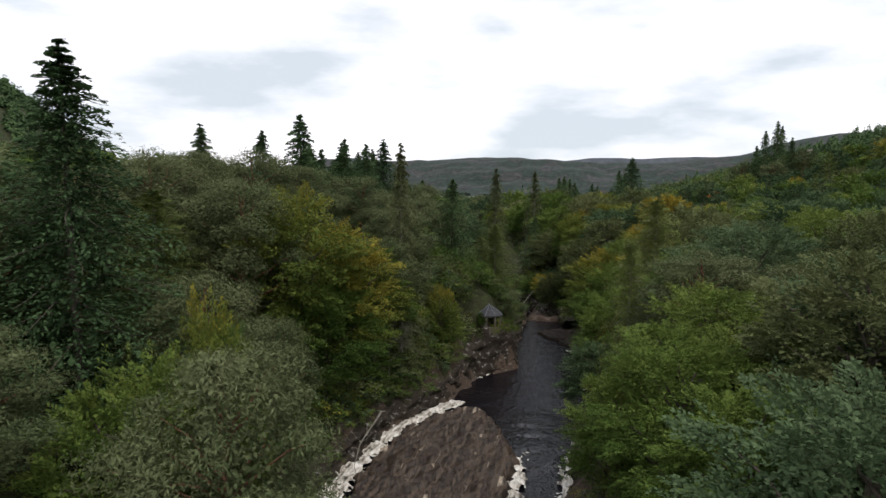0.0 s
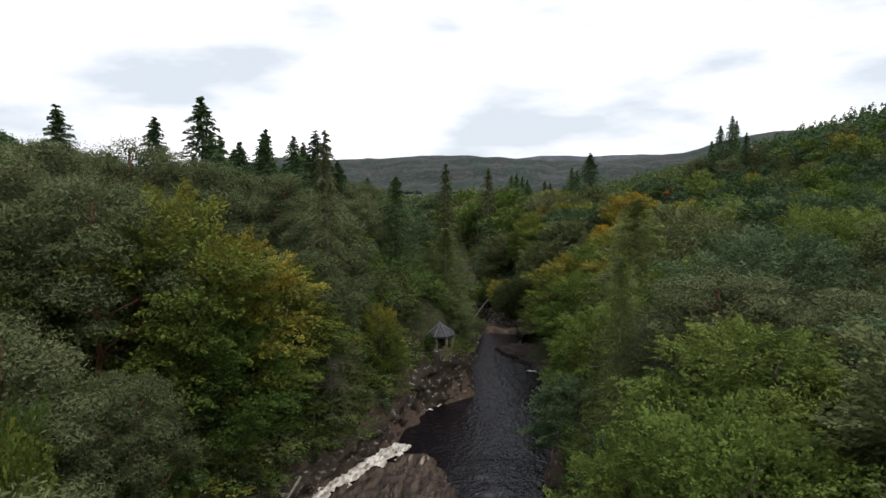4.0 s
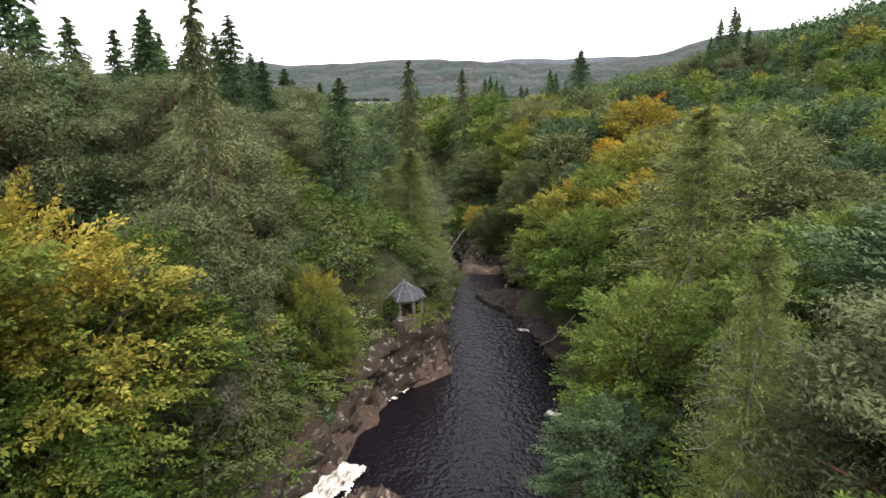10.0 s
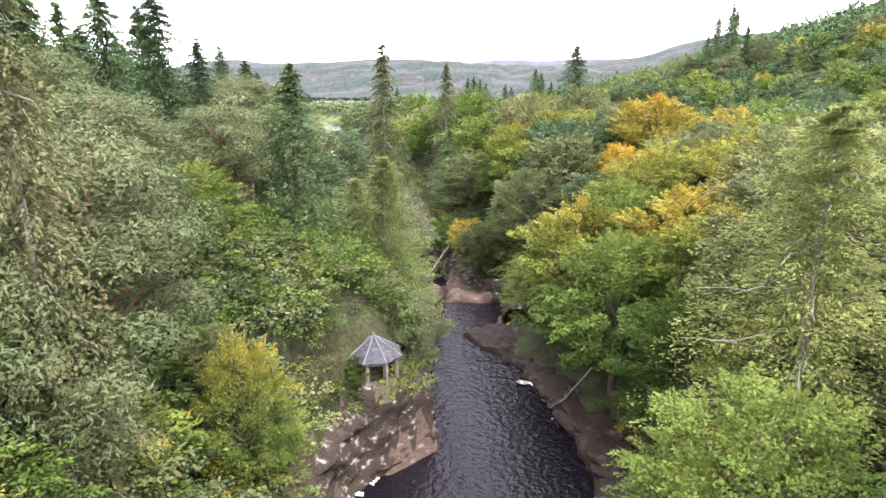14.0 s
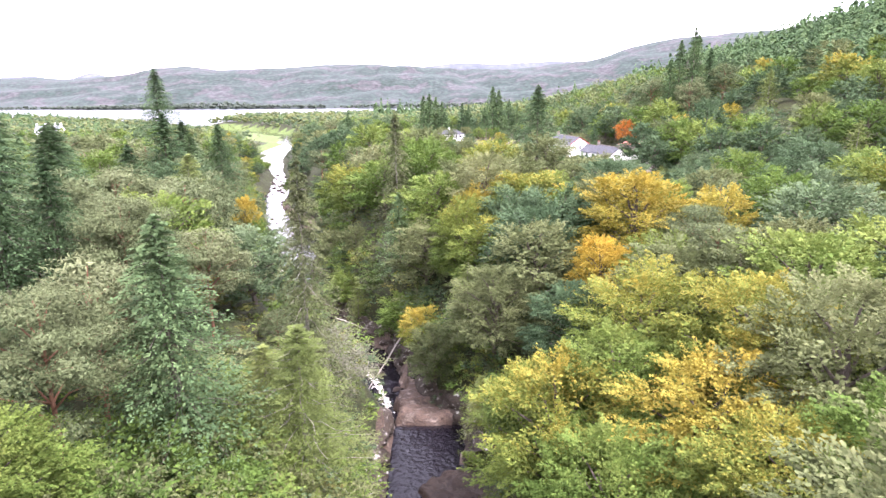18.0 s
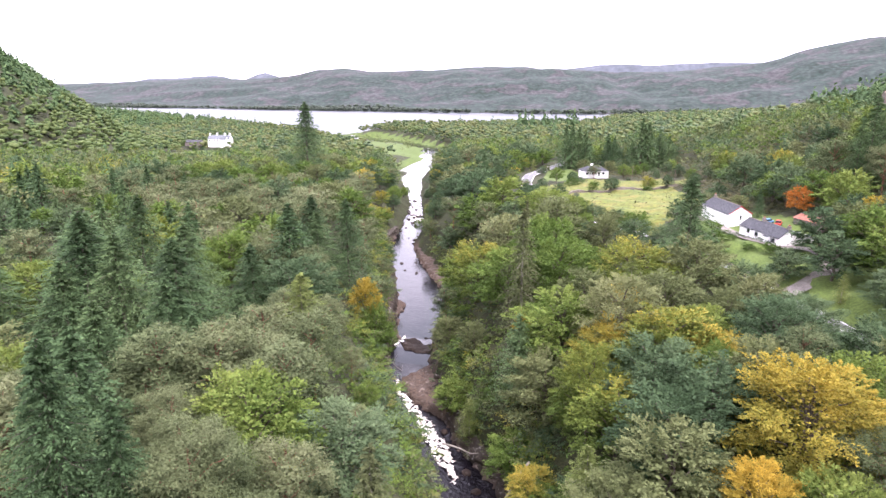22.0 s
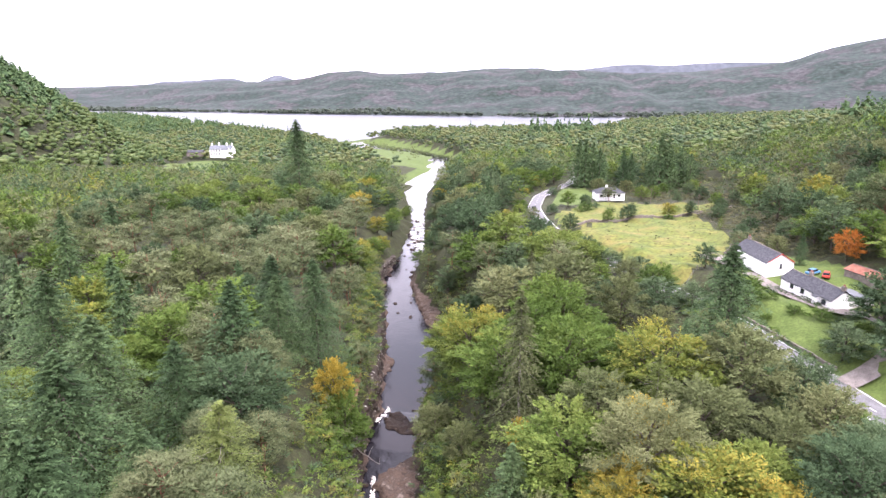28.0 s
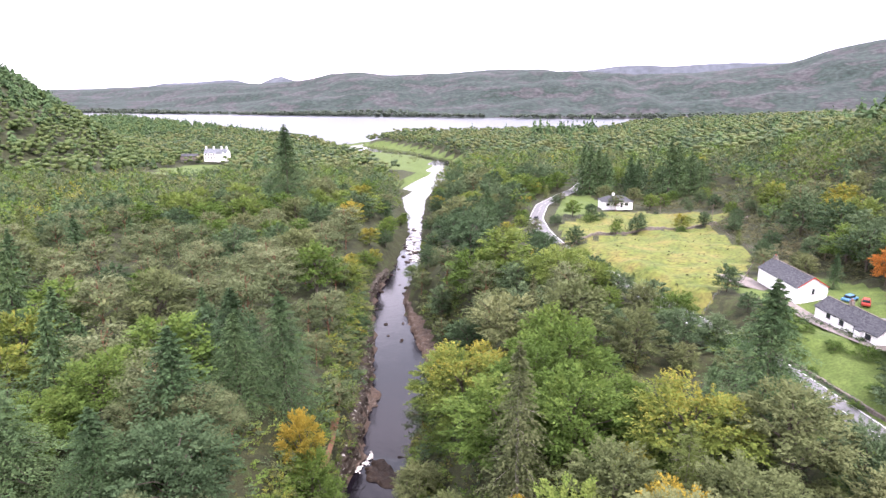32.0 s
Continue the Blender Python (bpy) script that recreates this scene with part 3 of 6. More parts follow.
def broadleaf(h, r, clusters, per, count, size, low=0.25, lean=0.0):
    """A spreading deciduous tree: trunk, limbs and a lobed crown of feathery sprays with dark gaps."""
    limbs = []
    trunk_top = np.array([lean * h, 0, h * 0.72])
    limbs.append(tube(curve((0, 0, -0.8), trunk_top, 0.0, 7), np.linspace(0.022 * h, 0.005 * h, 7), 7))
    c = dome(clusters, low, 0.93, r, h, 0.78)
    c[:, 0] += lean * c[:, 2]
    rad = r * (0.26 + 0.17 * rng.random(clusters)) * (36 / clusters) ** 0.35
    for q in c[::2]:
        s = np.array([lean * h * 0.5, 0, max(0.15 * h, q[2] - 0.25 * h)])
        limbs.append(tube(curve(s, q, 0.03 * h, 5), np.linspace(0.009 * h, 0.003 * h, 5), 4))
    mid = dome(max(5, clusters // 3), low + 0.08, 0.82, r * 0.55, h)
    crown = join([feathered(c, rad, np.array([lean * h * 0.5, 0, h * 0.42]), per, count, size), inner(c, rad * 0.62, count * 5, size * 1.3), inner(mid, r * 0.36, count * 6, size * 1.6)])
    return join(limbs), crown


def scots_pine(h, r, clusters, count, size):
    """A Scots pine: bare reddish stem, crooked limbs, rounded cloud-like tufts."""
    limbs = [tube(curve((0, 0, -0.8), (0.03 * h, 0.02 * h, h * 0.9), 0.0, 8), np.linspace(0.0125 * h, 0.004 * h, 8), 8)]
    c = dome(clusters, 0.30, 0.97, r, h, 0.82) + rng.normal(size=(clusters, 3)) * np.array([0.1 * r, 0.1 * r, 0.02 * h])
    rad = r * (0.24 + 0.15 * rng.random(clusters)) * (40 / clusters) ** 0.35
    for a in c[::2]:
        limbs.append(tube(curve((0.02 * h, 0.01 * h, a[2] - 0.15 * h), a, 0.02 * h, 5), np.linspace(0.006 * h, 0.002 * h, 5), 4))
    for i in range(6):
        a = 6.28 * rng.random()
        z = h * (0.2 + 0.25 * rng.random())
        limbs.append(tube(curve((0, 0, z), (1.8 * math.cos(a), 1.8 * math.sin(a), z + 0.2), 0.1, 4), np.linspace(0.05, 0.012, 4), 3))
    mid = dome(max(3, clusters // 6), 0.5, 0.85, r * 0.45, h)
    crown = join([clumps(c, rad, count, size, 0.62, 0.23, 0.85, 0), inner(c, rad * 0.55, count // 2, size * 1.4), inner(mid, r * 0.36, count, size * 1.6)])
    return join(limbs), crown


def conifer(h, r, levels, arms, count, size, droop=0.25, low=0.06, ragged=0.2, power=0.9, slim=0.45, width=0.3, rise=0.1):
    """A spire-shaped conifer: whorls of flat, drooping, twiggy branches with gaps between the tiers."""
    limbs = [tube(curve((0, 0, -0.8), (0, 0, h * 0.985), 0.0, 6) * np.array([0.2, 0.2, 1]), np.linspace(0.012 * h, 0.002 * h, 6), 6)]
    B, W, L = [], [], []
    gap = h * (0.98 - low) / levels
    for i in range(levels):
        f = low + (0.985 - low) * (i / (levels - 1)) ** 0.92
        length = r * (1 - f) ** power * (1 - 0.3 * max(0, 0.22 - f) / 0.22) + 0.025 * r
        for j in range(arms):
            a = 6.28 * (j + rng.random() * 0.8) / arms + i * 2.1
            ln = length * (1 - ragged + 2 * ragged * rng.random())
            B.append((0, 0, f * h + rng.uniform(-0.5, 0.5) * gap))
            W.append((math.cos(a), math.sin(a), rise + 0.9 * max(0, f - 0.7)))
            L.append(ln)
            if (i + j) % 4 == 0:
                e = np.array([math.cos(a) * ln * 0.85, math.sin(a) * ln * 0.85, B[-1][2] + ln * (rise - droop * 0.7)])
                limbs.append(tube(curve(B[-1], e, 0.03 * ln, 4), np.linspace(0.05, 0.012, 4), 3))
    B, W, L = np.array(B), unit(np.array(W)), np.array(L)
    out = [fans(B + W * (0.1 * L)[:, None], W, L * 0.92, count, size, width, slim, droop)]
    # twigs hanging close to the stem
    m = rng.integers(0, len(B), len(B) * 3)
    q = B[m] + W[m] * (L[m] * rng.uniform(0.15, 0.5, len(m)))[:, None]
    q[:, 2] -= rng.uniform(0, 1, len(m)) * gap + droop * 0.25 * L[m]
    g = (size * 2.2 * (0.4 + 0.6 * L[m] / r))[:, None]
    u = unit(W[m] * 0.5 + np.array([0, 0, -1.0]) + 0.35 * rng.normal(size=q.shape))
    out.append(leaf_mesh(q, u * g, unit(np.cross(u, W[m] + 0.5 * rng.normal(size=q.shape))) * g * 0.5))
    return join(limbs), join(out)


def blob(h, r, k, per, size, low=0.2, solid=0.66):
    """A small round crown: k leafy clumps over a lobed dome."""
    c = dome(k, low, 0.95, r, h, 0.66)
    rad = min(r, h) * (0.36 + 0.16 * rng.random(k)) * (8 / max(k, 4)) ** 0.3
    cv, cf = clumps(c, rad, per, size, 0.78, 0.62, 0.6, solid)
    return cv, cf, float(cv[:, 2].max())


def spire(h, r, n, size):
    """A small conifer far off: drooping clumps over a narrow cone."""
    f = 1 - np.sqrt(rng.uniform(0.0004, 1, n))
    f[0] = 0.97
    a = rng.random(n) * 6.28
    o = np.stack([np.cos(a), np.sin(a), 0 * a], 1)
    p = o * (r * (1 - f) * rng.uniform(0.5, 0.95, n))[:, None]
    p[:, 2] = h * (0.05 + 0.93 * f)
    u = unit(o + np.array([0, 0, -0.9]) + 0.25 * rng.normal(size=(n, 3)))
    v = unit(np.cross(u, o + 0.3 * rng.normal(size=(n, 3))))
    s = size * (0.5 + 0.6 * (1 - f))[:, None]
    cv, cf = leaf_mesh(p, u * s, v * s * 0.6)
    return cv, cf, float(cv[:, 2].max())


PROTO = {}


def prototype(key, name, label, category, group, build, leaf_mat, bark):
    (tv, tf), (cv, cf) = build
    ob = new(name)
    ob.empty_display_size = 0.5
    mesh_object("trunk", tv, tf, bark, True, ob)
    mesh_object("crown", cv, cf, leaf_mat, False, ob)
    tagged(ob, label, category, group)
    PROTO[key] = [ob, False, float(cv[:, 2].max())]


def plant(key, x, y, top=None, height=None, wide=1.0, turn=None, sink=0.3):
    """Stand a tree of that kind on the ground; top: height of its tip above the datum."""
    if key not in PROTO:
        key = key[:-1] + "0"
    ob, used, h0 = PROTO[key]
    z = float(land(x, y)) - sink
    hh = (top - z) if top is not None else height
    # crowns lean over the water by a little only
    bl0, br0, _ = banks(y)
    if 30 < y < 360 and not key.startswith(("shrub", "larch")):
        rc = hh * wide * (0.12 if "spruce" in key else 0.25 if "larch" in key else 0.27 if "pine" in key else 0.33)
        over = (3.4 if x < bl0 else 1.2) if y < 98 else 1.2 if y < 150 else 1.8
        d = (bl0 - x) if x < (bl0 + br0) / 2 else (x - br0)
        if rc > d + over:
            push = min(rc - d - over, 4.0)
            x += -push if x < (bl0 + br0) / 2 else push
            if rc - d - over > 4.0:
                wide *= max(0.55, (d + push + over) / rc)
            z = float(land(x, y)) - sink
            hh = max(3.0, top - z) if top is not None else height
    s = hh / h0
    w = s * wide
    m = Matrix.LocRotScale((x, y, z), Euler((0, 0, rng.random() * 6.28 if turn is None else turn)), (w, w, s))
    if used:
        # a copy takes over its pattern's scale: undo that
        m = m @ Matrix.Diagonal((1 / ob.scale.x, 1 / ob.scale.y, 1 / ob.scale.z, 1))
        return copy_thing(ob, m)
    ob.matrix_basis = m
    PROTO[key][1] = True
    return ob


GROUP = "trees of the gorge wood"
LEAVES = {
    "green": (M_GREEN, "beech_tree", "spreading beech with fresh green layered sprays"),
    "deep": (M_DEEP, "oak_tree", "dense round oak with dark blue-green foliage"),
    "olive": (M_OLIVE, "birch_tree", "light birch with thin olive green foliage"),
    "yellow": (M_YELLOW, "beech_tree", "spreading beech turning yellow among green trees"),
    "gold": (M_GOLD, "beech_tree", "golden autumn beech glowing among green trees")}
# near (n), middle (m) and low (f) detail: lobes, sprays on each, leaves on each, leaf size
LOD = {"n": (42, 15, 40, 0.105), "m": (36, 12, 21, 0.165), "f": (28, 9, 11, 0.26)}
PINE = {"n": (40, 330, 0.10), "m": (34, 130, 0.165), "f": (24, 56, 0.29)}
LEVELS, ARMS, TWIGS = {"n": 32, "m": 26, "f": 20}, {"n": 11, "m": 10, "f": 8}, {"n": 72, "m": 34, "f": 16}
for lod, (cl, pr_, ct, sz) in LOD.items():
    pair = 2
    for tone, (mt, name, words) in LEAVES.items():
        for i in range(pair if tone in ("green", "yellow", "deep") else 1):
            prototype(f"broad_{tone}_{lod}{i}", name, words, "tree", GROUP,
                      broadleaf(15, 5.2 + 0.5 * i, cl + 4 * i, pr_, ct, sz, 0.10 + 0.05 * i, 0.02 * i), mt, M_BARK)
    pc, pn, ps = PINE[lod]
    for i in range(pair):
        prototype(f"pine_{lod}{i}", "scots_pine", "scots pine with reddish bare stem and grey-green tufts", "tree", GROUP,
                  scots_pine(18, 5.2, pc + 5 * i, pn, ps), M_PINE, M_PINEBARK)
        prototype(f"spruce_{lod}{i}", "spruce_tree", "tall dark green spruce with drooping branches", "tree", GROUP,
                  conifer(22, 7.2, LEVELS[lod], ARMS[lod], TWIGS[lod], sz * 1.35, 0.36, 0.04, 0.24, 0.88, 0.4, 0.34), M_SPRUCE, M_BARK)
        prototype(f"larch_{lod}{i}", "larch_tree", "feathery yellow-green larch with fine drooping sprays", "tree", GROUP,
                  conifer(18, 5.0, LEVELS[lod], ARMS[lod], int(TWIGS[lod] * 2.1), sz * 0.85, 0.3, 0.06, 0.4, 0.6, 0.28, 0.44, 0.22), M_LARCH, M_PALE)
for lod in "nm":
    cl, pr_, ct, sz = LOD[lod]
    pc, pn, ps = PINE[lod]
    prototype(f"rust_{lod}", "autumn_tree", "small rust-orange autumn tree", "tree", GROUP, broadleaf(10, 4.2, cl * 2 // 3, pr_, ct * 3 // 4, sz, 0.15), M_RUST, M_BARK)
    prototype(f"grey_{lod}", "lichened_tree", "half-bare tree with pale lichened twigs", "tree", GROUP, scots_pine(12, 4.2, pc * 2 // 3, pn // 2, ps * 0.8), M_GREY, M_PALE)
    prototype(f"greyspruce_{lod}", "old_spruce", "old spruce with grey-brown hanging branches", "tree", GROUP,
              conifer(24, 5.4, LEVELS[lod], ARMS[lod], TWIGS[lod], sz * 1.2, 0.55, 0.03, 0.3, 0.72, 0.4), M_OLDSPRUCE, M_PALE)

# == rock ==
def edge_distance(poly, x, y):
    """Signed distance to a polygon's edge, positive inside."""
    d = np.full(x.shape, 1e9)
    for (x0, y0), (x1, y1) in zip(poly, poly[1:] + poly[:1]):
        ex, ey = x1 - x0, y1 - y0
        t = np.clip(((x - x0) * ex + (y - y0) * ey) / (ex * ex + ey * ey + 1e-9), 0, 1)
        d = np.minimum(d, np.hypot(x - x0 - t * ex, y - y0 - t * ey))
    return np.where(inside(poly, x, y), d, -d)


def terrace(v, h):
    k = np.floor(v / h)
    f = v / h - k
    return (k + np.clip((f - 0.84) / 0.16, 0, 1)) * h


def rock_shelf(label, poly, top_at, cell=0.4, bed=0.28, strike=0.6, dip=0.10, mat=None, rough=1.0, name="rock_shelf"):
    """A bedded river rock: tilted layers broken into steps, ragged rim."""
    xs, ys = [p[0] for p in poly], [p[1] for p in poly]
    ax, ay = np.arange(min(xs) - 1.5, max(xs) + 1.5, cell), np.arange(min(ys) - 1.5, max(ys) + 1.5, cell)
    X, Y = np.meshgrid(ax, ay)
    wob = 0.55 * fbm(X, Y, 5.0, 4, 3.1)
    d = edge_distance(poly, X, Y) + wob * 0.8
    u = X * math.cos(strike) + Y * math.sin(strike)
    warp = u + 0.8 * rough * fbm(X, Y, 13.0, 2, 1.9)
    lay = terrace(warp * dip * 3.0, bed) - warp * dip * 2.75
    lay = lay - lay.mean() + 0.16 * rough * fbm(X, Y, 6.0, 3, 0.6)
    # open joints across and along the beds
    for a, gap, deep in ((strike + 1.2, 3.7, 0.22), (strike + 2.5, 5.3, 0.3)):
        q = X * math.cos(a) + Y * math.sin(a) + 1.1 * rough * fbm(X, Y, 7.0, 3, a)
        lay = lay - deep * np.exp(-(((q + gap / 2) % gap - gap / 2) / 0.2) ** 2)
    water = np.interp(Y, LEVEL_Y, LEVEL_Z)
    t = top_at if callable(top_at) else (lambda x, y: top_at)
    zt = t(X, Y) + lay + 0.02 * rough * fbm(X, Y, 1.1, 3, 0.2)
    z = (water - 1.4) + (zt - water + 1.4) * step((d + 0.5) / 1.3)
    f = grid_faces(len(ax), len(ay))
    keep = (d.ravel()[f] > -0.7).any(1)
    f = f[keep]
    used, inv = np.unique(f, return_inverse=True)
    v = np.stack([X, Y, z], -1).reshape(-1, 3)[used]
    ob = mesh_object(name, v, inv.reshape(-1, 4), mat or M_ROCK, False)
    return tagged(ob, label, "rock", kind="structure")


def white_water(label, poly, lift=0.12, cell=0.3, cover=0.35, bumps=0.1):
    """Broken foam lying on the water, ragged at its rim."""
    cell = min(cell, 0.16)
    xs, ys = [p[0] for p in poly], [p[1] for p in poly]
    ax, ay = np.arange(min(xs), max(xs) + cell, cell), np.arange(min(ys), max(ys) + cell, cell)
    X, Y = np.meshgrid(ax, ay)
    d = edge_distance(poly, X, Y)
    n = fbm(X, Y, 2.6, 5, 0.9) + 0.5 * fbm(X, Y, 0.9, 3, 0.2)
    z = np.interp(Y, LEVEL_Y, LEVEL_Z) + np.interp(Y, ry, rapid) * fbm(X, Y, 3.2, 3, 0.4) + lift + 0.6 * bumps * fbm(X, Y, 2.2, 4, 0.3) * np.clip(d, 0, 1) + 0.10 * np.clip(d, -1, 1)
    f = grid_faces(len(ax), len(ay))
    m = (np.clip(d, -1, 1.2) + 0.36 * n - cover) > 0
    f = f[m.ravel()[f].all(1)]
    if not len(f):
        return None
    used, inv = np.unique(f, return_inverse=True)
    ob = mesh_object("white_water", np.stack([X, Y, z], -1).reshape(-1, 3)[used], inv.reshape(-1, 4), M_FOAM)
    return tagged(ob, label, "foam", kind="structure")


def cliff(label, side, y0, y1, height, back=0.25, out=0.3, mat=None, seed=0.0):
    """A gorge wall along one bank: tilted beds, ledges, fractures."""
    ys = np.arange(y0, y1, 0.55)
    lv = np.linspace(-1.5, 1.0, 34)
    b = np.interp(ys, BANK_Y, BANK_L if side < 0 else BANK_R)
    wz = np.interp(ys, LEVEL_Y, LEVEL_Z)
    hh = np.array([height(y) for y in ys])
    Yg = np.repeat(ys[:, None], len(lv), 1)
    rel = np.where(lv[None] < 0, lv[None], lv[None] * hh[:, None])
    Z = wz[:, None] + rel
    beds = terrace(Z * 1.0 + 0.22 * Yg + 0.8 * fbm(Yg, Z, 9, 3, seed), 0.9)
    blocky = 0.55 * np.sign(np.sin(beds * 2.3 + 0.5 * np.floor(Yg / 1.7 + 0.4 * beds))) + 0.5 * fbm(Yg, Z * 1.6, 4.5, 4, seed + 1) + 0.18 * fbm(Yg, Z, 1.3, 3, seed)
    off = np.maximum(rel, 0) * back - out + 0.42 * blocky * np.clip(rel + 0.6, 0, 1)
    tail = np.clip((lv - 0.82) / 0.18, 0, 1)[None] ** 2 * 3.5
    X = b[:, None] + side * (off + tail)
    dy = 0.35 * fbm(Yg + 30, Z, 6, 3, seed + 2)
    ob = mesh_object("cliff", np.stack([X, Yg + dy, Z], -1).reshape(-1, 3), grid_faces(len(lv), len(ys)).tolist(), mat or M_CLIFF, False)
    return tagged(ob, label, "cliff", kind="structure")


rock_shelf("broad bedded brown rock slab between two white chutes", [(-19.0, 60.5), (-18.0, 70.4), (-14.5, 79), (-12, 85.3), (-8.5, 82), (-4.5, 72), (-2.0, 66), (-1.9, 58), (-3, 46), (-18, 46)],
           lambda x, y: np.interp(y, [46, 70, 86], [3.6, 2.4, 0.5]) + 0.05 * (x + 10), 0.2, 0.62, 2.6, 0.14, M_SLAB, 1.4)
rock_shelf("low wet brown shelf beside the dark pool", [(1.8, 123), (-3.6, 130.5), (-5.0, 133.8), (-1, 136.5), (6, 138), (11, 128), (12, 112), (11, 96), (7.4, 97), (7.8, 104), (5.6, 113)],
           lambda x, y: 0.45 + 0.13 * np.maximum(x - 3, 0), 0.3, 0.2, 1.2, 0.04, M_WETROCK)
rock_shelf("mossy brown ledge across the end of the pool", [(-8.0, 147.0), (-4, 146.3), (1.5, 147.6), (3, 154), (-3, 160), (-8, 162), (-9, 155)], lambda x, y: np.interp(y, [146, 162], [0.9, -1.2]), 0.4, 0.3, 1.5, 0.05)
rock_shelf("dark red-brown rock island beside the fall", [(-41, 214), (-39, 219), (-34, 225), (-29, 219), (-24.5, 206), (-26, 199), (-33, 204.5), (-37, 209)], lambda x, y: -4.6 + 0.10 * (x + 33), 0.4, 0.35, 0.4, 0.12)
rock_shelf("low flat ledges across the river", [(-46.5, 235), (-42, 232.5), (-37, 233), (-35, 237.5), (-40, 239), (-44, 242), (-47.5, 241)], -6.75, 0.35, 0.22, 1.3, 0.08, M_WETROCK)
rock_shelf("small flat rocks in the dark water", [(-42.5, 244.5), (-40, 243.5), (-36, 245), (-37.5, 248.5), (-41, 246.5)], -7.75, 0.35, 0.2, 1.3, 0.06, M_WETROCK)
rock_shelf("layered brown bank shelf under the trees", [(-41.5, 276), (-47.5, 287), (-53.5, 298), (-61, 312), (-67.5, 327), (-74, 344), (-66, 346), (-52, 312), (-40, 286), (-35, 274)],
           lambda x, y: -7.3 + 0.16 * np.maximum(x - np.interp(y, BANK_Y, BANK_R), 0), 0.5, 0.3, 0.8, 0.06)
rock_shelf("broken rocks at the foot of the wall", [(-57.5, 258), (-54.5, 259), (-55, 270), (-59.5, 273), (-60, 264)], -7.2, 0.4, 0.3, 0.9, 0.08)
cliff("lichen-streaked gorge wall below the summerhouse", -1, 38, 156, lambda y: float(np.interp(y, [38, 70, 90, 99, 103, 112, 125, 156], [3.2, 3.0, 3.4, 5.5, 7.4, 7.0, 4, 3])), 0.16, 0.35, None, 0.3)
cliff("shaded brown gorge wall along the river", -1, 156, 372, lambda y: float(np.interp(y, [156, 190, 230, 260, 330, 372], [4, 5, 5, 7, 6, 3])), 0.18, 0.3, None, 1.7)
cliff("low broken rock bank under the trees", 1, 38, 120, lambda y: float(np.interp(y, [38, 80, 95, 120], [2.5, 2, 1.2, 1.0])), 0.9, 0.2, M_WETROCK, 2.4)
cliff("brown rock and earth bank of the gorge", 1, 136, 290, lambda y: float(np.interp(y, [136, 150, 200, 250, 290], [3, 4.5, 4, 3, 1.5])), 0.45, 0.2, None, 3.2)
white_water("white chute rushing past the slab", [(-23.6, 50), (-22.4, 63), (-21.0, 72), (-17.5, 79.5), (-14.6, 87), (-12.4, 86.5), (-14.4, 79.5), (-17.8, 71), (-18.8, 60), (-18.2, 50)], 0.3, 0.3, -0.35)
white_water("white water between the slab and the bank", [(2.4, 52), (2.8, 66), (3.6, 71), (4.6, 75.5), (5.8, 76), (5.4, 71), (4.8, 64), (4.6, 52)], 0.2, 0.3, 0.1, 0.06)
white_water("white fall along the slab's lower edge", [(-2.8, 52), (-2.8, 60), (-2.4, 66.5), (-1.4, 67.8), (-0.7, 61), (-0.6, 52)], 0.25, 0.3, 0.1, 0.06)
white_water("streak of foam drifting in the cove", [(-13.6, 97), (-12.2, 98.5), (-9.6, 103), (-10.6, 103.4), (-13.4, 99)], 0.05, 0.2, 0.45, 0.06)
white_water("white water tumbling over the ledge", [(-9.8, 147), (-7.6, 147), (-9.5, 158), (-12, 166), (-15, 172), (-17, 171), (-12.8, 160)], 0.12, 0.3, 0.7)
white_water("long white rapid in the narrow gorge", [(-20, 178), (-17, 176), (-21, 188), (-27, 197), (-33, 205), (-38, 211), (-40, 217), (-42.5, 217), (-40, 209), (-32.5, 198), (-26.5, 187)], 0.15, 0.35, 0.75)
white_water("white fall at the gorge wall", [(-49.2, 236), (-47.2, 236), (-46.8, 244), (-48.6, 245.5)], 0.15, 0.25, 0.3)
for fx, fy, fr in ((4.8, 97.2, 0.9), (7.2, 94.0, 0.8), (2.7, 119.8, 0.9), (8.0, 90.5, 1.0), (5.6, 112.6, 0.5)):
    white_water("clot of white foam caught at the bank", [(fx + fr * 1.5 * math.cos(a) * (1 + 0.3 * math.sin(3 * a)), fy + fr * math.sin(a)) for a in np.linspace(0, 6.28, 12)[:-1].tolist()], 0.12, 0.18, 0.25, 0.08)


def boulder(name, x, y, z, r, mat, seed):
    rg = np.random.default_rng(seed)
    bm = bmesh.new()
    bmesh.ops.create_icosphere(bm, subdivisions=2, radius=1)
    o = Vector(rg.random(3) * 50)
    for v in bm.verts:
        k = 1 + 0.35 * noise.noise(v.co * 1.3 + o) + 0.12 * noise.noise(v.co * 3.1 + o)
        v.co = Vector((v.co.x * 1.3, v.co.y, v.co.z * 0.62)) * k * r
    me = bpy.data.meshes.new(name)
    bm.to_mesh(me)
    bm.free()
    me.materials.append(mat)
    ob = new(name, me)
    ob.location, ob.rotation_euler = (x, y, z), (0, 0, float(rg.random() * 6))
    return tagged(ob, "wet brown boulder breaking the river surface", "boulder", "boulders in the river")


brng = np.random.default_rng(5)
for i in range(70):
    y = float(brng.choice([brng.uniform(152, 228), brng.uniform(380, 470), brng.uniform(300, 380)], p=[0.35, 0.5, 0.15]))
    bl0, br0, bz0 = banks(y)
    boulder("boulder", float(brng.uniform(bl0 + 0.5, br0 - 0.3)), y, float(bz0), float(brng.uniform(0.35, 1.1)), M_WETROCK, 100 + i)
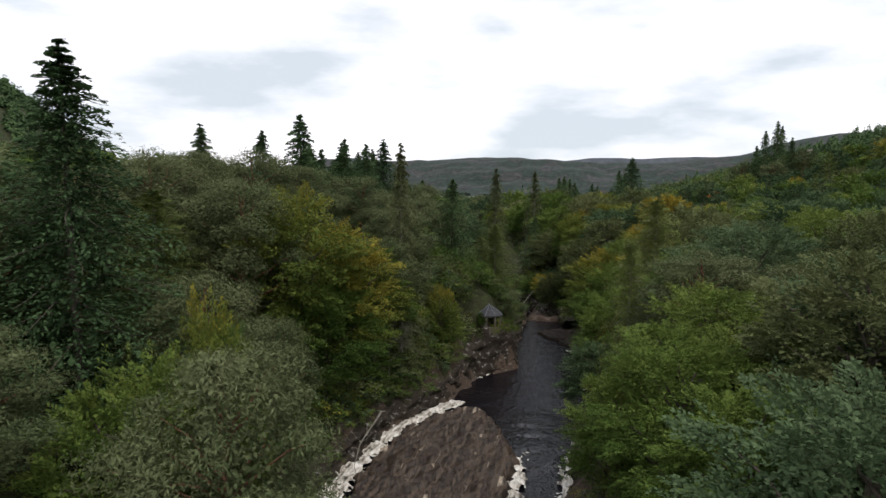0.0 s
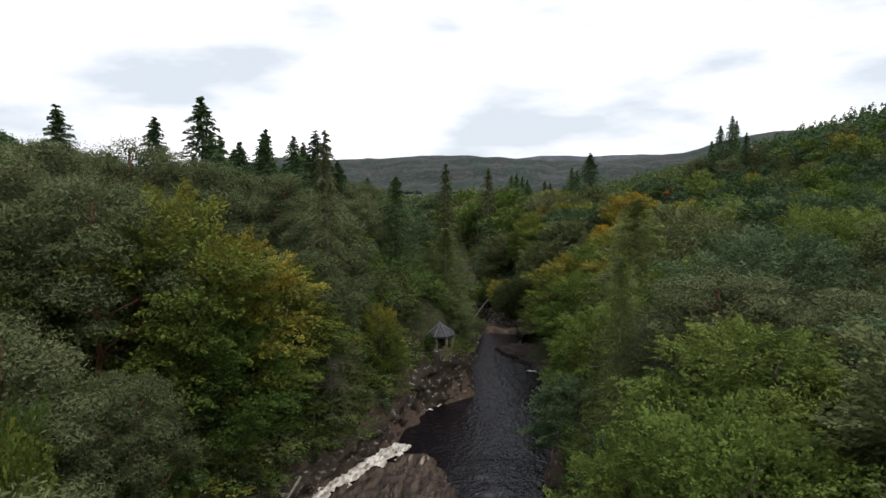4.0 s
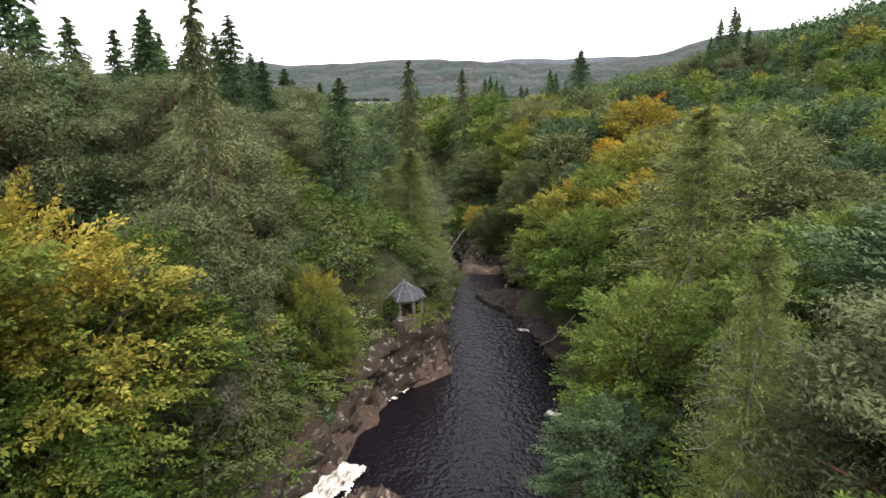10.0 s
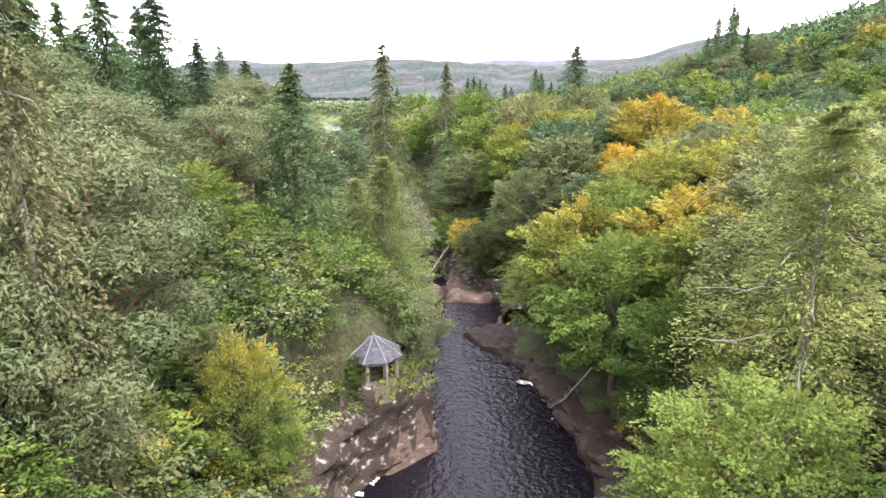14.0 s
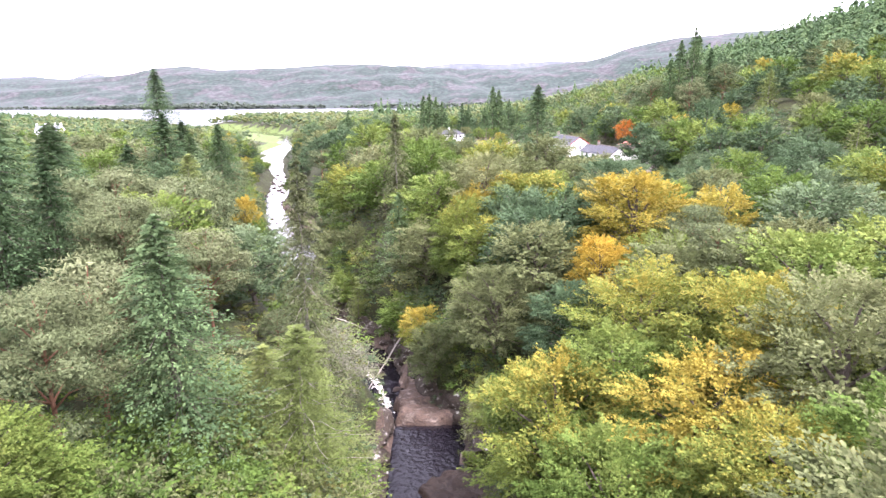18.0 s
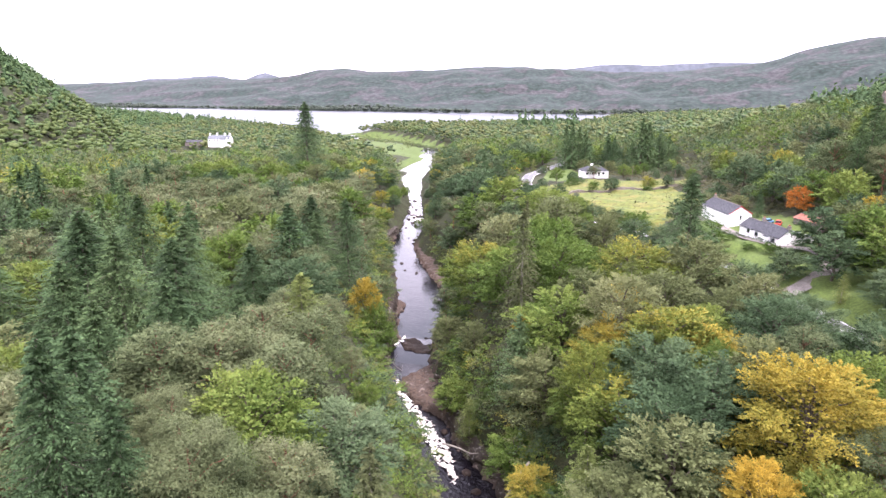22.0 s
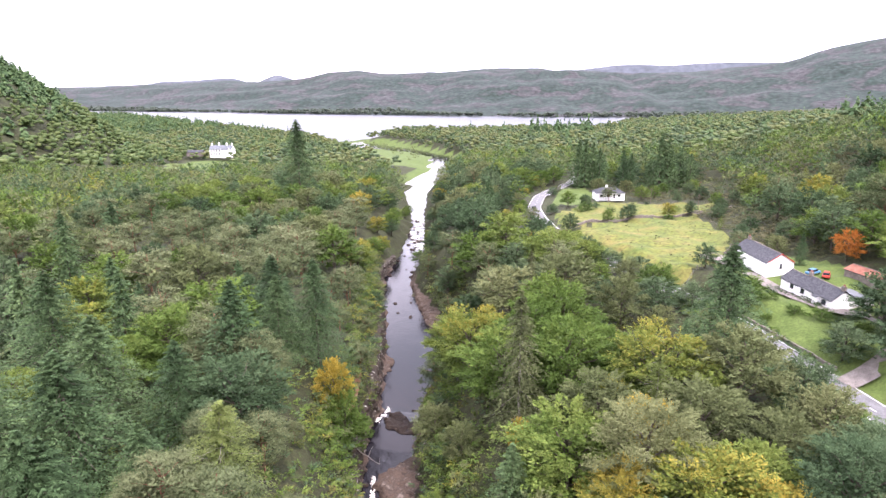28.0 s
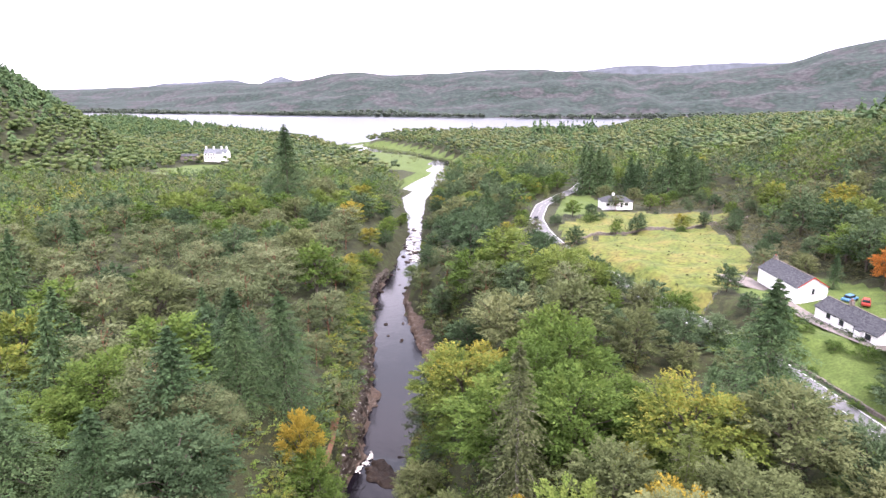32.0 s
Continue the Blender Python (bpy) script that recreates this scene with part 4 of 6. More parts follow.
for i in range(16):
    y = float(395 + 4.6 * i)
    bl0, br0, bz0 = banks(y)
    a = float(brng.uniform(0.1, 0.8))
    cxx = bl0 + (br0 - bl0) * a
    white_water("shallow white riffle between stones", [(cxx - 2.5, y), (cxx + 2, y - 1), (cxx + 3, y + 2.5), (cxx - 1, y + 3.5)], 0.1, 0.5, 0.1, 0.08)

# == build ==
def part(name, bm, mat, parent, label=""):
    """One mesh under a thing or a part."""
    bmesh.ops.recalc_face_normals(bm, faces=bm.faces)
    me = bpy.data.meshes.new(name)
    bm.to_mesh(me)
    bm.free()
    me.materials.append(mat)
    ob = new(name, me)
    ob.parent = parent
    if label:
        ob["label"] = label
    return ob


def box(x0, x1, y0, y1, z0, z1, bevel=0.0):
    bm = bmesh.new()
    bmesh.ops.create_cube(bm, size=1)
    for v in bm.verts:
        v.co = Vector((x0 + (v.co.x + 0.5) * (x1 - x0), y0 + (v.co.y + 0.5) * (y1 - y0), z0 + (v.co.z + 0.5) * (z1 - z0)))
    if bevel:
        bmesh.ops.bevel(bm, geom=bm.edges[:], offset=bevel, segments=1, affect="EDGES")
    return bm


def prism(points, x0, x1):
    """A profile in (y, z) pushed along x."""
    bm = bmesh.new()
    a = [bm.verts.new((x0, y, z)) for y, z in points]
    b = [bm.verts.new((x1, y, z)) for y, z in points]
    n = len(points)
    bm.faces.new(a)
    bm.faces.new(b[::-1])
    for i in range(n):
        bm.faces.new((a[i], b[i], b[(i + 1) % n], a[(i + 1) % n]))
    return bm


def window(parent, x, y, z, w, h, face=-1, along="x"):
    """A framed window standing proud of a wall; face: which way it looks."""
    e = 0.05 * face
    def b(u0, u1, v0, v1, d0, d1):
        return box(x + u0, x + u1, min(y + d0, y + d1), max(y + d0, y + d1), z + v0, z + v1) if along == "x" else box(min(x + d0, x + d1), max(x + d0, x + d1), y + u0, y + u1, z + v0, z + v1)
    fr = part("window", b(-w / 2, w / 2, 0, h, 0.0, e), M_DARKTRIM, parent, "dark-framed window")
    part("pane", b(-w / 2 + 0.07, -0.03, 0.07, h - 0.07, e * 1.06, e * 1.3), M_GLASS, fr)
    part("pane", b(0.03, w / 2 - 0.07, 0.07, h - 0.07, e * 1.06, e * 1.3), M_GLASS, fr)
    part("sill", b(-w / 2 - 0.08, w / 2 + 0.08, -0.1, -0.002, 0.0, e * 3), M_STONE, fr)
    return fr


def gable_house(name, label, L, W, eave, ridge, wall_mat, roof_mat, openings=(), chimneys=(), door=None, parent=None, x0=0.0, y0=0.0, over=0.25, end_windows=()):
    """A gabled block, long side along x, front towards -y, corner at (x0, y0)."""
    ob = parent or new(name)
    x1, y1, ym = x0 + L, y0 + W, y0 + W / 2
    part("wall", prism([(y0, -1.2), (y1, -1.2), (y1, eave), (ym, ridge - 0.12), (y0, eave)], x0, x1), wall_mat, ob)
    t = 0.14
    sl = (ridge - eave) / (W / 2)
    for s in (-1, 1):
        ye, yo = (y0 - over, y0) if s < 0 else (y1 + over, y1)
        prof = [(ye, eave - over * sl + 0.02), (ym, ridge + 0.02), (ym, ridge + t + 0.02), (ye, eave - over * sl + t + 0.02)]
        part("roof", prism(prof, x0 - over, x1 + over), roof_mat, ob)
    part("ridge_tiles", box(x0 - over, x1 + over, ym - 0.12, ym + 0.12, ridge + 0.1, ridge + 0.24, 0.04), M_STONE, ob)
    part("gutter", box(x0 - over, x1 + over, y0 - over - 0.1, y0 - over - 0.003, eave - over * sl, eave - over * sl + 0.12, 0.02), M_DARKTRIM, ob)
    for u, z, w, h in openings:
        window(ob, x0 + u, y0, z, w, h)
    for v, z, w, h in end_windows:
        window(ob, x1, y0 + v, z, w, h, 1, "y")
    if door is not None:
        d = part("door", box(x0 + door - 0.5, x0 + door + 0.5, y0 - 0.06, y0 - 0.002, 0, 2.05), M_DARKTRIM, ob, "dark front door")
        part("door_handle", box(x0 + door + 0.32, x0 + door + 0.4, y0 - 0.11, y0 - 0.06, 1.0, 1.06), M_METALROOF, d)
    for u in chimneys:
        c = part("chimney", box(x0 + u - 0.45, x0 + u + 0.45, ym - 0.35, ym + 0.35, ridge - 0.5, ridge + 1.0, 0.03), M_STONE, ob)
        for k in (-0.2, 0.2):
            bm = bmesh.new()
            bmesh.ops.create_cone(bm, cap_ends=True, segments=10, radius1=0.13, radius2=0.11, depth=0.4, matrix=Matrix.Translation((x0 + u + k, ym, ridge + 1.2)))
            part("chimney_pot", bm, M_RUST_ROOF, c)
    if parent is None:
        tagged(ob, label, "house")
    return ob


def put_at(ob, x, y, z, toward):
    """Turn local x towards a direction in plan."""
    ob.matrix_basis = Matrix.Translation((x, y, z)) @ Matrix.Rotation(math.atan2(toward[1], toward[0]), 4, "Z")


# the two white cottages by the drive
H1 = gable_house("white_cottage", "white rendered cottage with dark slate gable roof", 17, 7.2, 2.7, 5.0, M_WALL, M_SLATE, [(2.2, 0.9, 1.3, 1.2), (6.5, 0.9, 1.3, 1.2), (11.0, 0.9, 1.3, 1.2)], (16.2,), 8.8)
part("bargeboard", prism([(0, 2.72), (3.6, 5.02), (7.2, 2.72), (7.2, 2.95), (3.6, 5.25), (0, 2.95)], -0.3, -0.252), M_REDTRIM, H1, "red-painted bargeboard")
window(H1, 0, 3.4, 1.2, 0.6, 1.2, -1, "y")
# mirrored so that the front looks to the river
put_at(H1, 48.5, 289.2, 19.9, (-0.28, 0.96))
H1.matrix_basis = Matrix.Translation((41.5, 287.2, 19.8)) @ Matrix.Rotation(math.atan2(0.96, -0.28), 4, "Z") @ Matrix.Translation((0, -7.2, 0))
H2 = gable_house("long_cottage", "long low white cottage with patched slate roof", 11.5, 5.6, 2.35, 4.5, M_WALL, M_SLATE, [(1.8, 0.8, 1.3, 1.1), (9.2, 0.8, 1.4, 1.1)], (0.3, 11.1), 5.8)
gable_house("wing", "", 6.4, 5.4, 2.1, 4.05, M_WALL, M_SLATE, [(4.2, 0.8, 1.2, 1.0)], (), None, H2, -6.42, 0.1)
part("lean_to_wall", prism([(5.62, -1.0), (10.2, -1.0), (10.2, 2.0), (5.62, 2.9)], 4.0, 11.3), M_WALL, H2)
part("lean_to_roof", prism([(5.3, 3.1), (10.5, 2.02), (10.5, 2.14), (5.3, 3.22)], 3.8, 11.5), M_METALROOF, H2, "pale grey sheet roof")
part("porch_wall", box(6.6, 8.0, -1.0, -0.004, -0.5, 2.0, 0.02), M_WALL, H2)
part("porch_roof", prism([(-1.2, 2.02), (0.1, 2.3), (0.1, 2.42), (-1.2, 2.14)], 6.4, 8.2), M_SLATE, H2)
d2 = np.array((0.325, -0.945))
H2.matrix_basis = Matrix.Translation((45.1, 272.8, 19.2)) @ Matrix.Rotation(math.atan2(d2[1], d2[0]), 4, "Z")
shed = gable_house("open_shed", "", 9.5, 5.0, 2.3, 3.3, M_STONE, M_RUST_ROOF)
tagged(shed, "low outbuilding with rusty red sheet roof", "shed")
put_at(shed, 58.5, 284.5, 20.6, (0.45, -0.89))


def hip_house(name, label, L, W, eave, ridge, roof_mat, chimneys):
    ob = new(name)
    part("wall", box(0, L, 0, W, -1.2, eave), M_WALL, ob)
    bm = bmesh.new()
    o = 0.4
    v = [bm.verts.new(p) for p in ((-o, -o, eave), (L + o, -o, eave), (L + o, W + o, eave), (-o, W + o, eave), (W * 0.45, W / 2, ridge), (L - W * 0.45, W / 2, ridge))]
    for q in ((0, 1, 5, 4), (2, 3, 4, 5), (1, 2, 5), (3, 0, 4), (3, 2, 1, 0)):
        bm.faces.new([v[i] for i in q])
    part("roof", bm, roof_mat, ob, "grey hipped roof")
    for u in (0.18, 0.42, 0.8):
        window(ob, L * u, 0, 0.9, 1.4, 1.1)
    d = part("door", box(L * 0.6, L * 0.6 + 0.95, -0.06, -0.002, 0, 2.05), M_DARKTRIM, ob)
    for u in chimneys:
        part("chimney", box(L * u - 0.5, L * u + 0.5, W / 2 - 0.4, W / 2 + 0.4, ridge - 0.9, ridge + 1.1, 0.03), M_WALL, ob)
    return tagged(ob, label, "house")


bung = hip_house("white_bungalow", "white bungalow with grey hipped roof beside lawn", 14, 8.5, 2.6, 5.0, M_SLATE, (0.42,))
put_at(bung, -3.5, 427, 13.2, (0.97, 0.25))
manor = new("white_manor", None)
for (x0, L, y0, W, ev, rd) in ((0, 24, 0, 10, 6.5, 10.5), (15.5, 6.5, -5.0, 4.98, 6.5, 9.8)):
    part("wall", prism([(y0, -2), (y0 + W, -2), (y0 + W, ev), (y0 + W / 2, rd), (y0, ev)], x0, x0 + L), M_WALL, manor)
    for s in (0, 1):
        ye = y0 - 0.3 if s == 0 else y0 + W + 0.3
        part("roof", prism([(ye, ev - 0.1), (y0 + W / 2, rd + 0.05), (y0 + W / 2, rd + 0.25), (ye, ev + 0.1)], x0 - 0.3, x0 + L + 0.3), M_METALROOF, manor, "pale grey slate roof")
for i in range(5):
    for zf in (1.0, 4.1):
        window(manor, 1.8 + 3.0 * i, 0, zf, 1.3, 1.7)
for u in (1.0, 9.0, 17.5, 23.0):
    part("chimney", box(u - 0.7, u + 0.7, 4.4, 5.6, 9.6, 13, 0.04), M_WALL, manor)
tagged(manor, "large white manor with many chimneys behind lawn", "house")
put_at(manor, -407, 688, -1.5, (0.985, 0.17))
out = gable_house("stable_block", "", 18, 7, 3, 5, M_STONE, M_SLATE)
tagged(out, "long low stone stable block with slate roof", "outbuilding")
put_at(out, -436, 688, -1.5, (0.985, 0.17))
hillhouse = gable_house("hillside_cottage", "cottage with brown roof high on the wooded hillside", 12, 7, 2.6, 5.2, M_STONE, M_STONE)
put_at(hillhouse, 152, 470, float(land(152, 470)) + 6.5, (0.9, 0.3))

# the summerhouse: an eight-sided stone shelter on the cliff
def summerhouse(x, y, z, turn):
    ob = new("summerhouse")
    n, r, rw = 8, 2.45, 1.9
    ang = [2 * math.pi * (i + 0.5) / n for i in range(n)]
    apex = Vector((0, 0, 3.75))
    bm = bmesh.new()
    bmesh.ops.create_cone(bm, cap_ends=True, segments=8, radius1=2.15, radius2=2.1, depth=2.2, matrix=Matrix.Translation((0, 0, -1.12)))
    part("plinth", bm, M_STONE, ob)
    for i in range(n):
        a, b = ang[i], ang[(i + 1) % n]
        m = (a + b) / 2 if i < n - 1 else ang[i] + math.pi / n
        mid = Vector((math.cos(m), math.sin(m), 0))
        side = Vector((-math.sin(m), math.cos(m), 0))
        w = 2 * rw * math.tan(math.pi / n)
        d = rw
        def slab(u0, u1, z0, z1):
            bb = box(u0, u1, -0.16, 0.16, z0, z1, 0.02)
            bmesh.ops.transform(bb, matrix=Matrix.Translation(mid * d) @ Matrix.Rotation(m + math.pi / 2, 4, "Z"), verts=bb.verts)
            return bb
        part("stone_pier", slab(-w / 2, -w / 2 + 0.33, 0, 2.15), M_STONE, ob)
        part("lintel", slab(-w / 2 + 0.332, w / 2, 1.86, 2.15), M_STONE, ob)
        if i not in (5, 6):
            part("parapet", slab(-w / 2 + 0.332, w / 2 - 0.002, 0, 0.85), M_STONE, ob)
        e0, e1 = Vector((r * math.cos(a), r * math.sin(a), 2.12)), Vector((r * math.cos(b), r * math.sin(b), 2.12))
        bm = bmesh.new()
        up = Vector((0, 0, 0.07))
        vs = [bm.verts.new(p) for p in (e0, e1, apex, e0 + up, e1 + up, apex + up)]
        for q in ((0, 1, 2), (5, 4, 3), (0, 3, 4, 1), (1, 4, 5, 2), (2, 5, 3, 0)):
            bm.faces.new([vs[k] for k in q])
        part("roof_panel", bm, M_SLATE, ob)
        dirv = (apex - e0).normalized()
        hip = tube([e0 + up * 1.3 - dirv * 0.05, (e0 + apex) / 2 + up * 1.3, apex + up * 1.4], [0.07, 0.07, 0.06], 6)
        mesh_object("lead_hip", hip[0], hip[1].tolist(), M_METALROOF, True, ob, "pale lead hip strip")
    bm = bmesh.new()
    bmesh.ops.create_uvsphere(bm, u_segments=10, v_segments=6, radius=0.14, matrix=Matrix.Translation((0, 0, 3.92)))
    part("finial", bm, M_METALROOF, ob)
    ob.matrix_basis = pose(x, y, z, 0, 0, turn)
    return tagged(ob, "eight-sided stone summerhouse with slate roof on cliff edge", "summerhouse")


summerhouse(-11.6, 104.6, 8.15, 12)
rock_shelf("rocky knoll under the summerhouse", [(-15, 101.5), (-12, 101.6), (-8.2, 105.2), (-7.6, 110), (-12, 113), (-17, 108)], lambda x, y: 8.1 - 0.35 * np.maximum(x + 10.5, 0) - 0.2 * np.maximum(102.5 - y, 0), 0.35, 0.4, 0.7, 0.05, M_CLIFF, name="rock_knoll")


# ---- road, drive, walls
def along(points, every=2.0):
    p = np.asarray(points, float)
    s = np.concatenate([[0], np.cumsum(np.hypot(*np.diff(p, axis=0).T))])
    q = np.arange(0, s[-1], every)
    k = np.stack([np.interp(q, s, p[:, 0]), np.interp(q, s, p[:, 1])], 1)
    for _ in range(6):
        k[1:-1] = (k[:-2] + 2 * k[1:-1] + k[2:]) / 4
    return k


def ribbon(name, label, points, width, mat, lift, category, offset=0.0, gaps=None, heights=None):
    k = along(points)
    tg = unit(np.gradient(k, axis=0))
    nr = np.stack([-tg[:, 1], tg[:, 0]], 1)
    z = heights(k) if heights else land(k[:, 0], k[:, 1])
    for _ in range(8):
        z[1:-1] = (z[:-2] + 2 * z[1:-1] + z[2:]) / 4
    us = np.linspace(-0.5, 0.5, 5) * width + offset
    V = np.stack([k[:, None, 0] + nr[:, None, 0] * us, k[:, None, 1] + nr[:, None, 1] * us, np.repeat(z[:, None], 5, 1) + lift], -1)
    f = grid_faces(5, len(k))
    if gaps:
        row = np.arange(len(f)) // 4
        f = f[row % gaps[1] < gaps[0]]
    ob = mesh_object(name, V.reshape(-1, 3), f, mat)
    return tagged(ob, label, category, kind="structure")


def road_height(k):
    return np.interp(k[:, 1], ROAD_Y + [600], ROAD_Z + [5])


ROAD = [(70, 100), (60, 160), (52, 195), (46.5, 218), (39, 238), (31, 259), (19, 281), (2, 311), (-15, 342), (-26, 376), (-31.5, 402), (-32.5, 436), (-25, 475), (-19, 500), (-17, 550), (-25, 600)]
ribbon("road", "grey asphalt road curving through the trees", ROAD, 6.2, M_ASPHALT, 0.2, "road", 0, None, road_height)
ribbon("edge_line", "white painted edge line of the road", ROAD, 0.18, M_LINE, 0.206, "line", 2.8, None, road_height)
ribbon("edge_line", "white painted edge line of the road", ROAD, 0.18, M_LINE, 0.206, "line", -2.8, None, road_height)
ribbon("centre_line", "broken white centre line of the road", ROAD, 0.16, M_LINE, 0.206, "line", 0, (1, 3), road_height)
ribbon("drive", "pale gravel drive leading to the cottages", [(43, 233), (48, 236), (54, 241), (57.5, 248), (57, 256), (54.5, 261), (50.5, 259.5), (46, 267), (41, 281), (38, 292)], 4.0, M_GRAVEL, 0.35, "drive")
ribbon("drive", "gravel parking place beside the field gate", [(30, 310), (34, 304), (40, 299)], 7.0, M_GRAVEL, 0.35, "drive")
ribbon("footpath", "trodden reddish footpath above the gorge", [(-46, 205), (-49, 222), (-53, 238), (-59, 252)], 1.6, M_PATH, 0.25, "path")


def dry_stone_wall(label, points, h=1.0, w=0.5):
    k = along(points, 1.2)
    z = land(k[:, 0], k[:, 1])
    ob = new("dry_stone_wall")
    g = np.random.default_rng(int(abs(points[0][0]) * 10))
    for i in range(len(k) - 1):
        a, b = Vector((*k[i], z[i])), Vector((*k[i + 1], z[i + 1]))
        d = b - a
        bm = box(-0.02, d.length - 0.02, -w / 2, w / 2, -0.4, h * g.uniform(0.8, 1.12), 0.08)
        bmesh.ops.transform(bm, matrix=Matrix.Translation(a) @ d.to_track_quat("X", "Z").to_matrix().to_4x4(), verts=bm.verts)
        part("wall_stone", bm, M_STONE, ob)
    return tagged(ob, label, "wall", kind="structure")


dry_stone_wall("dark dry stone wall across the rough pasture", [(-17, 350), (9, 373.5), (36, 390), (55, 405)])
dry_stone_wall("low mossy wall beside the road and garden", [(43.5, 239), (37.2, 254), (31.5, 266)], 0.8)


def post_fence(label, points):
    k = along(points, 2.4)
    z = land(k[:, 0], k[:, 1])
    ob = new("post_and_wire_fence")
    for (x, y), zz in zip(k, z):
        part("post", box(x - 0.06, x + 0.06, y - 0.06, y + 0.06, zz - 0.3, zz + 1.2, 0.01), M_WOOD, ob)
    for h in (0.45, 1.0):
        v, f = tube(np.column_stack([k, z + h]), [0.02] * len(k), 4)
        mesh_object("wire", v, f, M_METALROOF, True, ob)
    return tagged(ob, label, "fence", kind="structure")


post_fence("weathered post and wire fence round the pasture", [(20, 283), (33, 302), (44, 338), (38, 388)])
post_fence("post and wire fence below the bungalow", [(-18, 396), (2, 412), (20, 420), (48, 424)])


def pole(x, y, h):
    ob = new("telephone_pole")
    z = float(land(x, y))
    v, f = tube([(x, y, z - 0.5), (x, y, z + h)], [0.14, 0.1], 8)
    mesh_object("pole_shaft", v, f, M_WOOD, True, ob)
    part("crossarm", box(x - 0.7, x + 0.7, y - 0.05, y + 0.05, z + h - 0.7, z + h - 0.58), M_WOOD, ob)
    return tagged(ob, "weathered wooden telephone pole in the pasture", "pole", "telephone poles")


for px_, py_ in ((40, 400), (60, 330), (22, 425)):
    pole(px_, py_, 8)


def car(x, y, z, turn, paint, label):
    ob = new("parked_car")
    body = part("body", box(-2.0, 2.0, -0.85, 0.85, 0.3, 0.85, 0.12), paint, ob)
    bm = prism([(-0.75, 0.852), (0.75, 0.852), (0.62, 1.42), (-0.62, 1.42)], -1.3, 1.0)
    bmesh.ops.bevel(bm, geom=bm.edges[:], offset=0.08, segments=1, affect="EDGES")
    part("cabin", bm, M_GLASS, ob, "dark glazed cabin")
    part("roof", box(-1.0, 0.75, -0.6, 0.6, 1.424, 1.47, 0.02), paint, ob)
    for wx in (-1.25, 1.25):
        for wy in (-0.82, 0.82):
            bm = bmesh.new()
            bmesh.ops.create_cone(bm, cap_ends=True, segments=14, radius1=0.32, radius2=0.32, depth=0.2, matrix=Matrix.Translation((wx, wy, 0.32)) @ Matrix.Rotation(radians(90), 4, "X"))
            part("wheel", bm, M_DARKTRIM, ob)
    ob.matrix_basis = pose(x, y, z, 0, 0, turn)
    return tagged(ob, label, "car")


car(52.5, 287.5, float(land(52.5, 287.5)) + 0.05, 40, M_BLUEPAINT, "blue car parked behind the cottages")
car(54.5, 284.0, float(land(54.5, 284)) + 0.05, 70, M_REDTRIM, "red car parked beside the shed")
car(-31.0, 398, 12.32, 85, M_DARKTRIM, "dark car on the road bend")

# == wood ==
PATH_XYZ = np.array([p[1] for p in PATH])
ROAD_K = along(ROAD, 3.0)
NO_TREES = [FIELD, UPPER_FIELD, WHITE_LAWN, GARDEN, YARD, MANOR_LAWN, MEADOW,
            [(x * 0.94 + 6, y * 0.94) for x, y in MANOR_LAWN], [(x * 0.88 + 12, y * 0.88) for x, y in MANOR_LAWN]]
standing = []


def free(x, y, gap):
    s = np.array(standing[-4000:])
    return not len(s) or bool((((s[:, 0] - x) ** 2 + (s[:, 1] - y) ** 2) > (0.5 * (gap + s[:, 2])) ** 2).all())


def open_ground(x, y):
    return not (any(bool(inside(p, x, y)) for p in NO_TREES) or np.hypot(ROAD_K[:, 0] - x, ROAD_K[:, 1] - y).min() < 5.5
                or np.hypot(x + 11.6, y - 104.6) < 4.0 or (np.hypot(x - 152, y - 470) < 10) or (12 < y - 415 < 26 and -8 < x < 14))


def verge(x, y):
    rx_ = np.interp(y, [195, 262], [52, 32])
    return 190 < y < 268 and rx_ - 13 < x < rx_ + 6


def hero(key, x, y, top, wide=1.0, gap=5.0):
    if "spruce" in key:
        # those of the stand above the gorge are broad, the rest slim
        wide *= 1.6 if x < -48 and 150 < y < 235 else 1.1
    h = top - float(land(x, y))
    standing.append((x, y, h * wide * (0.34 if "spruce" in key else 0.5 if "broad" in key else 0.42)))
    return plant(key, x, y, top=top, wide=wide)


